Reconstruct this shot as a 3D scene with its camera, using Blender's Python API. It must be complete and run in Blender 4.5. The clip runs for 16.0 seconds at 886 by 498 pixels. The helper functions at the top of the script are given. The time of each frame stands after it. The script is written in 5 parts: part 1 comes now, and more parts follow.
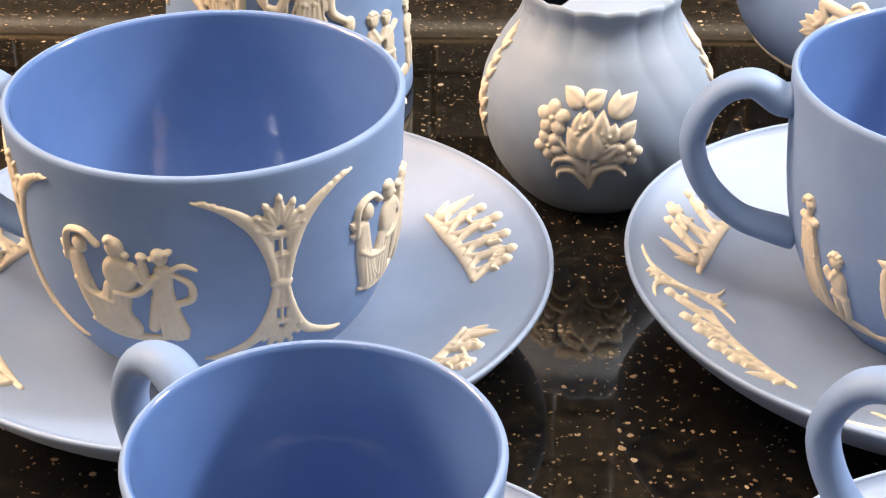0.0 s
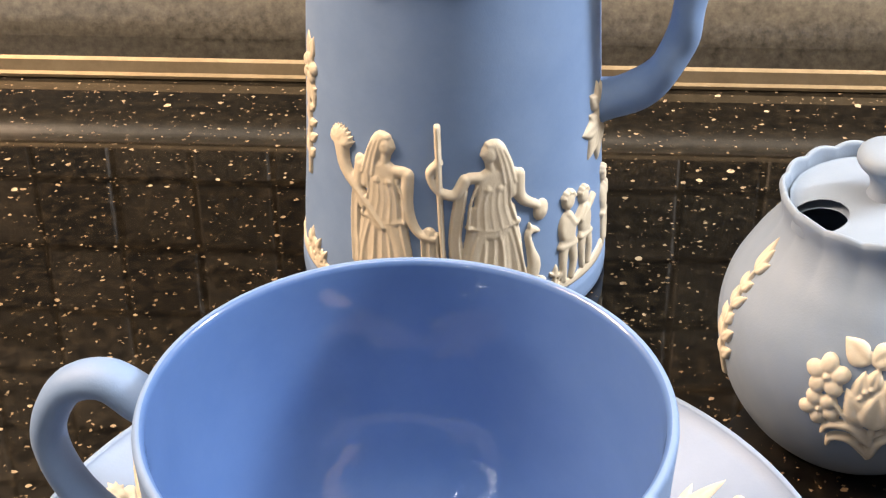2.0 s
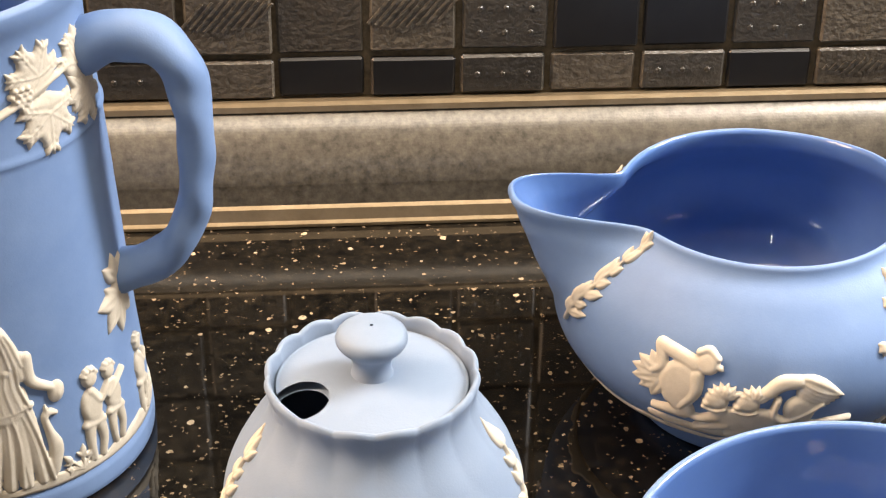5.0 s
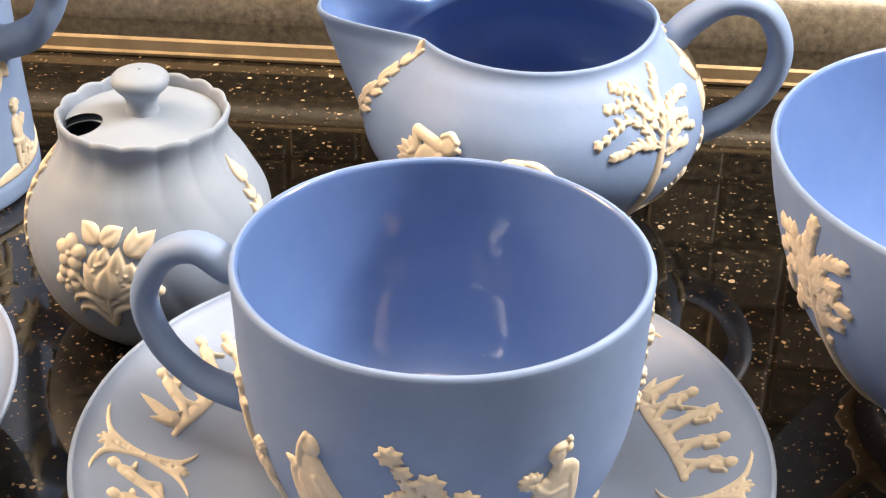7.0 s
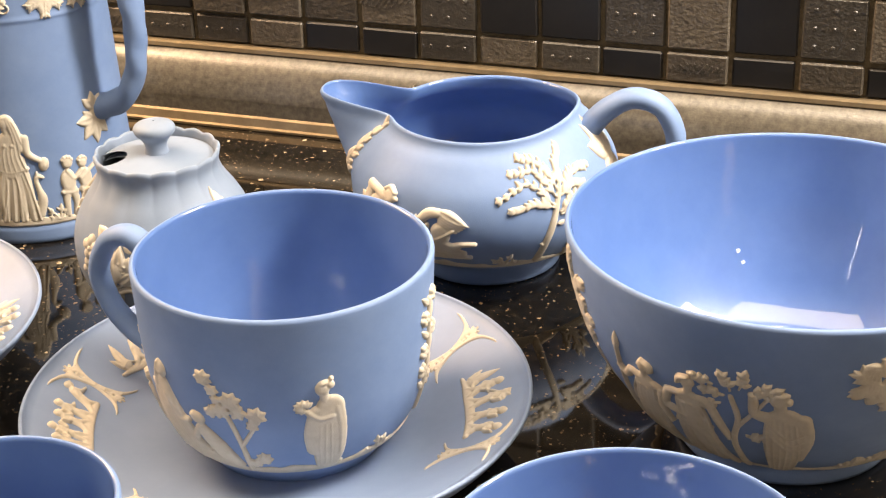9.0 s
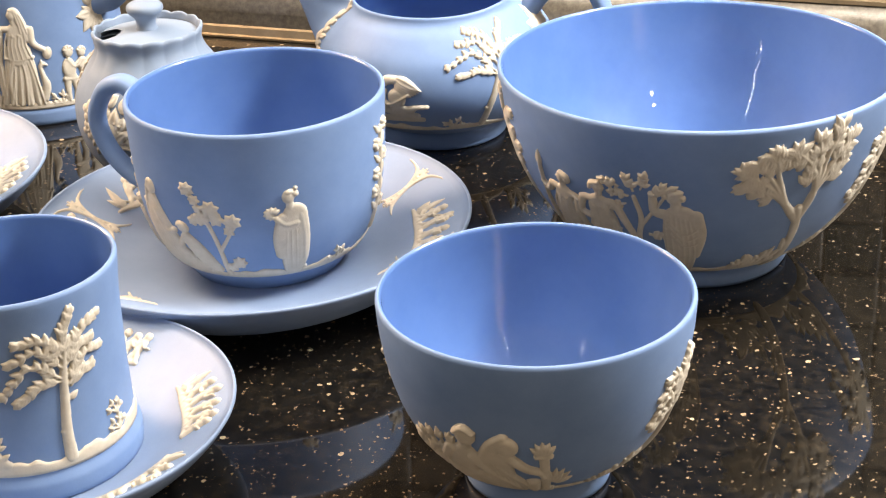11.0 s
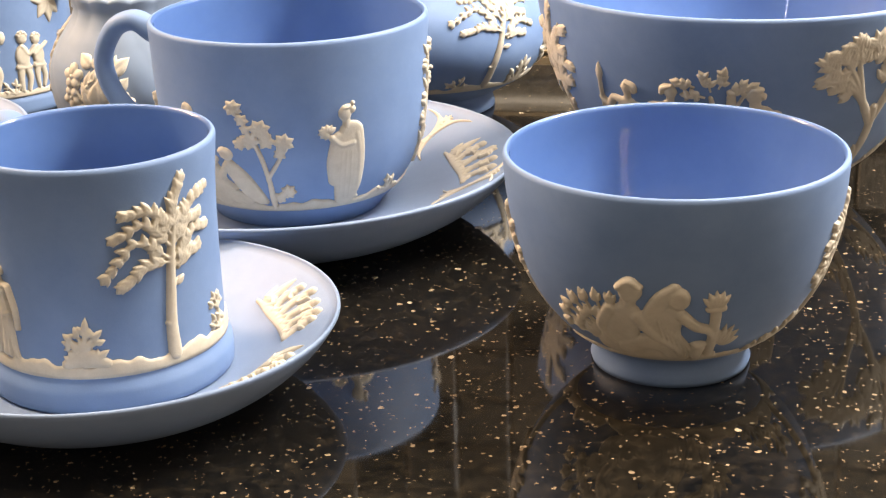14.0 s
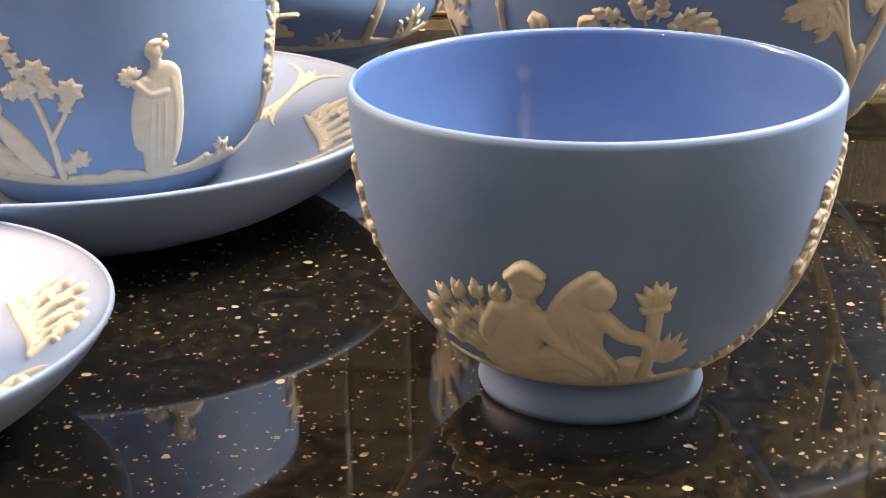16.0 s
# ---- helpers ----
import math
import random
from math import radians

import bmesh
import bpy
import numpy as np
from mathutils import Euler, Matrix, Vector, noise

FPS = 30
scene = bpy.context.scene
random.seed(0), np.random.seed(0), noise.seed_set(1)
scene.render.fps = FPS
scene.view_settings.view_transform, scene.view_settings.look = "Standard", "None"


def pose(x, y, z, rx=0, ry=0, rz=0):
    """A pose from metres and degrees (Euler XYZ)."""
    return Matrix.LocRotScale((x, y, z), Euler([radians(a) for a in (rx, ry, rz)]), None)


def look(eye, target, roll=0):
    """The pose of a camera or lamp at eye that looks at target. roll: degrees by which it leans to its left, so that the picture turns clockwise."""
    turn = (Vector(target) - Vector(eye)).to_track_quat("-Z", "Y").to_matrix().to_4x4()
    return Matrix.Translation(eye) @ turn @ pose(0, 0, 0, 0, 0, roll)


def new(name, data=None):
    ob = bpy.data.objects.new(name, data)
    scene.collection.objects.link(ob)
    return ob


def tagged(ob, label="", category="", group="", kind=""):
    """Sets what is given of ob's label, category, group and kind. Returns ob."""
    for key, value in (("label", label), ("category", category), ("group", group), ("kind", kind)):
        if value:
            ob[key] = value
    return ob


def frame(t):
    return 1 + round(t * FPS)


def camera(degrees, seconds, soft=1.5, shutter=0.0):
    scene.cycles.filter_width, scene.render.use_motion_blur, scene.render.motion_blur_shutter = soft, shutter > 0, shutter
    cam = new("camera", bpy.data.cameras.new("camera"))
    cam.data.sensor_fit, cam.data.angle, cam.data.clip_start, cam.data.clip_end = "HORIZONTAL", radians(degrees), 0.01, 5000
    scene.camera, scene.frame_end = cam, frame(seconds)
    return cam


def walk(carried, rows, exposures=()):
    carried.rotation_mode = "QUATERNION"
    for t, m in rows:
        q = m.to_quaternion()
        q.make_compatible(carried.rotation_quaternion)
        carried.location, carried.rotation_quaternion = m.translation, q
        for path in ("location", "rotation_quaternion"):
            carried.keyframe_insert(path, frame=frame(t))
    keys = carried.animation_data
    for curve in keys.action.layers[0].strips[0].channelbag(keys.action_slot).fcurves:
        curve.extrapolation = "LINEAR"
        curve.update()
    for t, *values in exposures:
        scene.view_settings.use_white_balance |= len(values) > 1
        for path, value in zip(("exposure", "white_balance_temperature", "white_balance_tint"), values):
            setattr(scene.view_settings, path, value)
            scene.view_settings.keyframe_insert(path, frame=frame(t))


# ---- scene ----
"""The tea set stands on a polished granite worktop before a mosaic wall."""
EXPOSURES = [(0.0, 0.22, 6700, 13), (1.0, 0.26, 6600, 12), (2.5, 0.12, 6500, 10), (4.5, 0.12, 6450, 11), (8.0, 0.14, 7800, 14), (11.0, 0.27, 6600, 11), (16.0, 0.42, 7100, 12)]
# -- path
cam = camera(30.28, 16.0, 1.25)
walk(cam, [
    (0, look((0.05780, -0.30696, 0.20515), (0.04980, 0.03770, 0.00230), 0.03)),
    (0.5, look((0.04596, -0.28668, 0.20351), (0.03217, 0.05405, -0.00557), -0.02)),
    (1, look((0.03336, -0.26480, 0.20815), (0.01594, 0.07468, -0.00269), -0.06)),
    (1.5, look((0.02836, -0.22858, 0.21521), (0.00669, 0.10877, 0.00137), -0.46)),
    (2, look((0.01926, -0.19620, 0.21785), (-0.00081, 0.13914, 0.00073), -0.48)),
    (2.5, look((0.01498, -0.17528, 0.22222), (0.00566, 0.16095, 0.00573), -0.88)),
    (3, look((0.00352, -0.16145, 0.23488), (0.00627, 0.17509, 0.01870), -0.49)),
    (3.5, look((0.00403, -0.16483, 0.23823), (0.01240, 0.17289, 0.02405), -0.76)),
    (4, look((0.02435, -0.16176, 0.23934), (0.04355, 0.17712, 0.02769), -0.20)),
    (4.5, look((0.05698, -0.15885, 0.23833), (0.07883, 0.18095, 0.02843), -0.15)),
    (5, look((0.08280, -0.17475, 0.23450), (0.10821, 0.16701, 0.02820), 0.48)),
    (5.2, look((0.09405, -0.18197, 0.23432), (0.12122, 0.15975, 0.02820), 0.98)),
    (5.7, look((0.11853, -0.20074, 0.23066), (0.14300, 0.14160, 0.02523), 1.62)),
    (6.2, look((0.14137, -0.22301, 0.22703), (0.15259, 0.11922, 0.02025), 1.88)),
    (6.8, look((0.17162, -0.25225, 0.22614), (0.15816, 0.08983, 0.01927), 1.57)),
    (7.3, look((0.20335, -0.27698, 0.23115), (0.16592, 0.06613, 0.02897), 0.73)),
    (7.5, look((0.21602, -0.28484, 0.23503), (0.17339, 0.05909, 0.03530), 0.66)),
    (8, look((0.25376, -0.31105, 0.24306), (0.18174, 0.03301, 0.05218), -0.87)),
    (8.2, look((0.27191, -0.31968, 0.25095), (0.19091, 0.02440, 0.06372), -0.75)),
    (8.7, look((0.31467, -0.34212, 0.25690), (0.20713, -0.00096, 0.07789), -1.53)),
    (9.2, look((0.35651, -0.36126, 0.25480), (0.22750, -0.02438, 0.08199), -1.96)),
    (9.8, look((0.39156, -0.38319, 0.24755), (0.24922, -0.04971, 0.07864), -2.18)),
    (10.3, look((0.39651, -0.40336, 0.24248), (0.25805, -0.06845, 0.07317), -2.27)),
    (10.5, look((0.39471, -0.41168, 0.24020), (0.25709, -0.07687, 0.07003), -2.21)),
    (11, look((0.38291, -0.43401, 0.23815), (0.26163, -0.09410, 0.06567), -2.39)),
    (11.5, look((0.35942, -0.45625, 0.22804), (0.25865, -0.11115, 0.05268), -2.04)),
    (12, look((0.33382, -0.45869, 0.21048), (0.23656, -0.10897, 0.04246), -3.15)),
    (12.5, look((0.30711, -0.46098, 0.18814), (0.21814, -0.10043, 0.03952), -2.45)),
    (13, look((0.29601, -0.46292, 0.17024), (0.21234, -0.09845, 0.02827), -2.19)),
    (13.5, look((0.29760, -0.45775, 0.16268), (0.22323, -0.09042, 0.02290), -1.71)),
    (14, look((0.29710, -0.45363, 0.16199), (0.22665, -0.08441, 0.02520), -1.55)),
    (14.5, look((0.29522, -0.44769, 0.16028), (0.22701, -0.07726, 0.02565), -1.50)),
    (15, look((0.29448, -0.42036, 0.14513), (0.23108, -0.04859, 0.01183), -1.25)),
    (15.5, look((0.29593, -0.38092, 0.13196), (0.23697, -0.00834, -0.00110), -0.97)),
    (16, look((0.29589, -0.34411, 0.11429), (0.23989, 0.02930, -0.01775), -0.85)),
], EXPOSURES)
# -- end path


# ---------------------------------------------------------------- light
world = bpy.data.worlds.new("world")
scene.world = world
world.use_nodes = True
bg = world.node_tree.nodes["Background"]
bg.inputs[0].default_value = (1.0, 0.90, 0.76, 1)
bg.inputs[1].default_value = 0.16


def area(name, m, size, power, colour):
    data = bpy.data.lights.new(name, "AREA")
    data.shape, data.size, data.size_y = "RECTANGLE", size[0], size[1]
    data.energy, data.color = power, colour
    ob = new(name, data)
    ob.matrix_world = m
    return ob


# under-cabinet lights: a long warm strip on one side, three cool spots on the other
area("lamp_left", pose(-0.54, 0.14, 0.52, 0, -42, 0), (0.55, 0.18), 12.0, (1.0, 0.68, 0.43))
for x in (0.58, 0.74, 0.90):
    area("lamp_right", pose(x, 0.18, 0.54, 0, 24, 0), (0.11, 0.11), 4.4, (0.98, 0.94, 0.89))
# a short light close to the wall, mirrored in the sealing strip
area("lamp_wall", pose(0.37, 0.17, 0.50), (0.12, 0.025), 0.7, (1.0, 0.93, 0.84))
# broad warm fill from overhead, added to brighten upward faces; no known fitting
area("fill_overhead", pose(0.22, -0.22, 2.35), (2.6, 0.85), 72.0, (1.0, 0.86, 0.69))
# a narrow bright upright slit of daylight and two small pendants in the room, seen mirrored in the polished insides
area("slit_light", look((-0.85, -1.9, 0.95), (0.2, 0.0, 0.05)), (0.013, 1.3), 3.0, (1.0, 0.97, 0.93))
for x, z in ((1.25, 0.72), (1.22, 0.90)):
    area("lamp_pendant", look((x, -0.95, z), (0.25, 0.0, 0.05)), (0.035, 0.035), 0.45, (1.0, 0.93, 0.82))


# ---------------------------------------------------------------- materials
def material(name, colour, rough=0.5, metal=0.0, spec=0.5):
    m = bpy.data.materials.new(name)
    m.use_nodes = True
    b = m.node_tree.nodes["Principled BSDF"]
    b.inputs["Base Color"].default_value = (*colour, 1)
    b.inputs["Roughness"].default_value = rough
    b.inputs["Metallic"].default_value = metal
    b.inputs["Specular IOR Level"].default_value = spec
    return m


def node(m, kind, **values):
    n = m.node_tree.nodes.new(kind)
    for key, value in values.items():
        n.inputs[key.replace("_", " ")].default_value = value
    return n


def link(m, a, out, b, inp):
    m.node_tree.links.new(a.outputs[out], b.inputs[inp])


def bsdf(m):
    return m.node_tree.nodes["Principled BSDF"]


def coords(m):
    return m.node_tree.nodes.new("ShaderNodeTexCoord")


def ramp(m, stops):
    n = m.node_tree.nodes.new("ShaderNodeValToRGB")
    while len(n.color_ramp.elements) < len(stops):
        n.color_ramp.elements.new(0.5)
    for e, (p, c) in zip(n.color_ramp.elements, stops):
        e.position, e.color = p, (*c, 1)
    return n


def mottled(name, a, b, scale, rough, spec=0.5, bump=0.0, bump_scale=2000.0, depth=0.0002, vary=0.0):
    """A surface that wanders softly between two colours, with a fine grain."""
    m = material(name, a, rough, 0, spec)
    tc = coords(m)
    n = node(m, "ShaderNodeTexNoise", Scale=scale, Detail=7.0, Roughness=0.68)
    link(m, tc, "Object", n, "Vector")
    r = ramp(m, [(0.3, a), (0.7, b)])
    link(m, n, "Fac", r, "Fac")
    link(m, r, "Color", bsdf(m), "Base Color")
    if vary:
        info, span, hsv = m.node_tree.nodes.new("ShaderNodeObjectInfo"), node(m, "ShaderNodeMapRange"), node(m, "ShaderNodeHueSaturation")
        span.inputs["To Min"].default_value, span.inputs["To Max"].default_value = 1 - vary, 1 + vary
        link(m, info, "Random", span, "Value")
        link(m, span, "Result", hsv, "Value")
        link(m, r, "Color", hsv, "Color")
        link(m, hsv, "Color", bsdf(m), "Base Color")
    if bump:
        g = node(m, "ShaderNodeTexNoise", Scale=bump_scale, Detail=2.0)
        link(m, tc, "Object", g, "Vector")
        bp = node(m, "ShaderNodeBump", Strength=bump, Distance=depth)
        link(m, g, "Fac", bp, "Height")
        link(m, bp, "Normal", bsdf(m), "Normal")
    return m


JASPER = mottled("jasper_blue", (0.126, 0.208, 0.392), (0.166, 0.258, 0.452), 48, 0.55, 0.35, 0.12, 2500)
INNER = mottled("polished_blue", (0.070, 0.146, 0.366), (0.088, 0.172, 0.408), 50, 0.38, 0.22, 0.03, 1500)
bsdf(INNER).inputs["Coat Weight"].default_value = 0.85
bsdf(INNER).inputs["Coat Roughness"].default_value = 0.03
wave_tc, wave_noise, wave_bump = coords(INNER), node(INNER, "ShaderNodeTexNoise", Scale=55.0, Detail=2.0), node(INNER, "ShaderNodeBump", Strength=0.30, Distance=0.0010)
link(INNER, wave_tc, "Object", wave_noise, "Vector")
link(INNER, wave_noise, "Fac", wave_bump, "Height")
link(INNER, wave_bump, "Normal", bsdf(INNER), "Coat Normal")
PALE = mottled("pale_blue_jasper", (0.176, 0.234, 0.328), (0.204, 0.262, 0.358), 60, 0.55, 0.35, 0.15, 2500)
SAUCER = mottled("lavender_blue_jasper", (0.168, 0.236, 0.372), (0.198, 0.270, 0.414), 48, 0.5, 0.4, 0.12, 2500)
CREAM = mottled("white_relief", (0.46, 0.42, 0.345), (0.55, 0.505, 0.425), 300, 0.6, 0.3, 0.25, 3500)


# ---------------------------------------------------------------- mesh tools
def part(name, verts, faces, mats, parent=None, label="", smooth=True, index=None):
    me = bpy.data.meshes.new(name)
    me.from_pydata([tuple(map(float, v)) for v in verts], [], [tuple(map(int, f)) for f in faces])
    for m in mats if isinstance(mats, (list, tuple)) else [mats]:
        me.materials.append(m)
    if smooth:
        me.polygons.foreach_set("use_smooth", [True] * len(me.polygons))
    if index is not None:
        me.polygons.foreach_set("material_index", index)
    me.update()
    ob = new(name, me)
    if parent is not None:
        ob.parent = parent
    if label:
        tagged(ob, label)
    return ob


def spline(points, n):
    """Catmull-Rom through the points, resampled evenly by length."""
    p = np.array(points, float)
    q = np.vstack([2 * p[0] - p[1], p, 2 * p[-1] - p[-2]])
    out = []
    for i in range(len(p) - 1):
        for t in np.linspace(0, 1, 24, endpoint=False):
            a, b, c, d = q[i:i + 4]
            out.append(0.5 * (2 * b + (c - a) * t + (2 * a - 5 * b + 4 * c - d) * t * t + (3 * b - a - 3 * c + d) * t ** 3))
    out.append(p[-1])
    out = np.array(out)
    s = np.concatenate([[0], np.cumsum(np.linalg.norm(np.diff(out, axis=0), axis=1))])
    k = np.linspace(0, s[-1], n)
    return np.stack([np.interp(k, s, out[:, j]) for j in range(p.shape[1])], 1)


def lathe_surface(outer, bend=None):
    """S(phi, z) on the outside of a turned body, by height. bend(phi, r, z) may pull the clay about."""
    c = spline(outer, 80)

    def surface(phi, z):
        r = np.interp(z, c[:, 1], c[:, 0])
        rr, zz = bend(phi, r, z) if bend else (r, z)
        return np.stack([rr * np.cos(phi), rr * np.sin(phi), zz + 0 * phi], -1)
    return surface


def flat_surface(top):
    """S(phi, radius) on the upper side of a dish."""
    c = spline(top, 80)

    def surface(phi, r):
        return np.stack([r * np.cos(phi), r * np.sin(phi), np.interp(r, c[:, 0], c[:, 1]) + 0 * phi], -1)
    return surface


def turned(name, outer, inner, mats, parent, bend=None, seg=144, n_out=44, n_in=30, rim=0.0012):
    """A turned vessel: outside from the foot up, a rounded lip, inside down to the middle."""
    o, i = spline(outer, n_out), spline(inner, n_in)
    a, b = o[-1], i[0]
    mid = [((a[0] + b[0]) / 2 + (a[0] - b[0]) / 2 * math.cos(t), max(a[1], b[1]) + rim * math.sin(t)) for t in np.linspace(0.3, math.pi - 0.3, 6)]
    base = [(0.0, o[0][1] + 0.002), (o[0][0] - 0.004, o[0][1] + 0.002), (o[0][0] - 0.002, o[0][1])]
    prof = np.array(base + [tuple(p) for p in o] + mid + [tuple(p) for p in i])
    n_outside = len(base) + len(o) + 3
    phi = np.linspace(0, 2 * np.pi, seg, endpoint=False)
    verts = []
    for r, z in prof:
        rr, zz = (r, z)
        if bend:
            rr, zz = bend(phi, np.full(seg, r), np.full(seg, z))
        rr, zz = np.broadcast_to(rr, phi.shape), np.broadcast_to(zz, phi.shape)
        verts.append(np.stack([rr * np.cos(phi), rr * np.sin(phi), zz], 1))
    verts = np.concatenate(verts)
    faces, idx = [], []
    for k in range(len(prof) - 1):
        for j in range(seg):
            j2 = (j + 1) % seg
            faces.append((k * seg + j, k * seg + j2, (k + 1) * seg + j2, (k + 1) * seg + j))
            idx.append(0 if k < n_outside or len(mats) == 1 else 1)
    return part(name, verts, faces, mats, parent, index=idx)


def tube(name, path, radii, mat, parent, n=60, seg=20, wave=None, label=""):
    """A handle: an oval section swept along a path in space. radii: width and depth at the knots. wave(s, angle) swells the section."""
    p = spline(path, n)
    rad = np.stack([np.interp(np.linspace(0, 1, n), np.linspace(0, 1, len(radii)), [r[k] for r in radii]) for k in (0, 1)], 1)
    t = np.gradient(p, axis=0)
    t /= np.linalg.norm(t, axis=1)[:, None]
    plane = np.cross(p[0] - p[n // 2], p[-1] - p[n // 2])
    side = plane / np.linalg.norm(plane)
    verts, faces = [], []
    for k in range(n):
        up = np.cross(t[k], side)
        for j in range(seg):
            a = 2 * math.pi * j / seg
            w = 1 + (wave(k / (n - 1), a) if wave else 0)
            verts.append(p[k] + w * (side * rad[k, 0] * math.cos(a) + up * rad[k, 1] * math.sin(a)))
    for k in range(n - 1):
        for j in range(seg):
            j2 = (j + 1) % seg
            faces.append((k * seg + j, k * seg + j2, (k + 1) * seg + j2, (k + 1) * seg + j))
    faces += [tuple(range(seg))[::-1], tuple((n - 1) * seg + j for j in range(seg))]
    return part(name, verts, faces, mat, parent, label)


def thing(name, x, y, z, turn, label, category, group=""):
    ob = new(name)
    ob.matrix_world = pose(x, y, z, 0, 0, turn)
    ob.empty_display_size = 0.01
    return tagged(ob, label, category, group)


def box(name, lo, hi, mat, parent=None, bevel=0.0, label=""):
    bm = bmesh.new()
    bmesh.ops.create_cube(bm, size=1)
    for v in bm.verts:
        for k in range(3):
            v.co[k] = lo[k] + (v.co[k] + 0.5) * (hi[k] - lo[k])
    if bevel:
        bmesh.ops.bevel(bm, geom=bm.edges[:], offset=bevel, segments=2, affect="EDGES")
    me = bpy.data.meshes.new(name)
    bm.to_mesh(me)
    bm.free()
    me.materials.append(mat)
    ob = new(name, me)
    if parent is not None:
        ob.parent = parent
    if label:
        tagged(ob, label)
    return ob

# ---------------------------------------------------------------- applied white relief
class Relief:
    """A low relief in millimetres, x to the right and y up: rounded strokes, blobs and leaves pressed into one sprig, then laid on a surface."""

    def __init__(self):
        self.items = []

    def stroke(self, pts, h=0.9):
        p = spline(pts, max(6, 5 * len(pts))) if len(pts) > 2 else np.array(pts, float)
        for a, b in zip(p[:-1], p[1:]):
            self.items.append(("s", a, b, h))
        return self

    def blob(self, x, y, rx, ry, turn=0.0, h=1.0):
        self.items.append(("b", (x, y), (rx, ry, math.radians(turn)), h))
        return self

    def leaf(self, x0, y0, x1, y1, w, h=0.9):
        self.items.append(("l", (x0, y0), (x1, y1, w), h))
        return self

    def field(self, step):
        lo, hi = np.full(2, 1e9), np.full(2, -1e9)
        boxes = []
        for kind, a, b, h in self.items:
            if kind == "s":
                r = max(a[2], b[2])
                l, u = np.minimum(a[:2], b[:2]) - r, np.maximum(a[:2], b[:2]) + r
            elif kind == "b":
                r = max(b[0], b[1])
                l, u = np.array(a) - r, np.array(a) + r
            else:
                l, u = np.minimum(a, b[:2]) - b[2], np.maximum(a, b[:2]) + b[2]
            l, u = l - 3 * step, u + 3 * step
            boxes.append((l, u))
            lo, hi = np.minimum(lo, l), np.maximum(hi, u)
        nx, ny = (np.ceil((hi - lo) / step).astype(int) + 1)
        dist, high = np.full((ny, nx), -9.0), np.zeros((ny, nx))
        for (kind, a, b, h), (l, u) in zip(self.items, boxes):
            i0, j0 = np.floor((l - lo) / step).astype(int)
            i1, j1 = np.ceil((u - lo) / step).astype(int) + 1
            x, y = np.meshgrid(lo[0] + step * np.arange(i0, min(i1, nx)), lo[1] + step * np.arange(j0, min(j1, ny)))
            if kind == "s":
                d = b[:2] - a[:2]
                t = np.clip(((x - a[0]) * d[0] + (y - a[1]) * d[1]) / max(d @ d, 1e-9), 0, 1)
                r = a[2] + (b[2] - a[2]) * t
                v = r - np.hypot(x - a[0] - t * d[0], y - a[1] - t * d[1])
                w = np.maximum(r, 0.05)
            elif kind == "b":
                c, s = math.cos(b[2]), math.sin(b[2])
                px, py = (x - a[0]) * c + (y - a[1]) * s, -(x - a[0]) * s + (y - a[1]) * c
                k = np.hypot(px / b[0], py / b[1])
                w = min(b[0], b[1])
                v = (1 - k) * w
            else:
                d = np.array(b[:2]) - np.array(a)
                n = max(np.linalg.norm(d), 1e-6)
                t = np.clip(((x - a[0]) * d[0] + (y - a[1]) * d[1]) / n / n, -0.2, 1.2)
                side = np.abs(-(x - a[0]) * d[1] + (y - a[1]) * d[0]) / n
                hw = b[2] * np.sin(np.pi * np.clip(t, 0, 1) ** 0.75) - 4 * b[2] * (np.clip(-t, 0, 1) + np.clip(t - 1, 0, 1))
                v = (hw - side) * 0.8
                w = b[2] * 0.75
            u_ = np.clip(v / np.minimum(w, 1.5), 0, 1)
            z = h * np.sqrt(np.maximum(1 - (1 - u_) ** 2, 0))
            if kind == "l":
                z = z * (0.72 + 0.28 * np.clip(side / (0.35 * b[2]), 0, 1))
            sub = (slice(j0, j0 + x.shape[0]), slice(i0, i0 + x.shape[1]))
            dist[sub] = np.maximum(dist[sub], v)
            high[sub] = np.maximum(high[sub], z)
        soft = high.copy()
        soft[1:-1, 1:-1] = 0.4 * high[1:-1, 1:-1] + 0.15 * (high[:-2, 1:-1] + high[2:, 1:-1] + high[1:-1, :-2] + high[1:-1, 2:])
        return lo, dist, soft

    def put(self, parent, surface, phi, v, label="", name="relief", flip=1, step=0.24, turn=0.0, swell=0.82, size=1.0):
        """Lay the sprig with its origin at the angle phi (degrees) and the height or radius v of the surface."""
        lo, dist, high = self.field(step)
        ny, nx = dist.shape
        gy, gx = np.gradient(dist, step)
        x, y = np.meshgrid(lo[0] + step * np.arange(nx), lo[1] + step * np.arange(ny))
        inside = dist > 0
        cell = inside[:-1, :-1] | inside[1:, :-1] | inside[:-1, 1:] | inside[1:, 1:]
        g2 = np.maximum(gx ** 2 + gy ** 2, 0.2)
        mx, my = np.clip(-dist * gx / g2, -step, step), np.clip(-dist * gy / g2, -step, step)
        x, y = np.where(inside, x, x + mx), np.where(inside, y, y + my)
        z = np.where(inside, np.maximum(high, 0.22), -0.15) * swell
        used = np.zeros((ny, nx), bool)
        used[:-1, :-1] |= cell
        used[1:, :-1] |= cell
        used[:-1, 1:] |= cell
        used[1:, 1:] |= cell
        ids = np.full((ny, nx), -1)
        ids[used] = np.arange(used.sum())
        x, y, z = x[used] * 1e-3 * size, y[used] * 1e-3 * size, z[used] * 1e-3
        c, s = math.cos(math.radians(turn)), math.sin(math.radians(turn))
        x, y = x * c - y * s, x * s + y * c
        f0 = math.radians(phi)
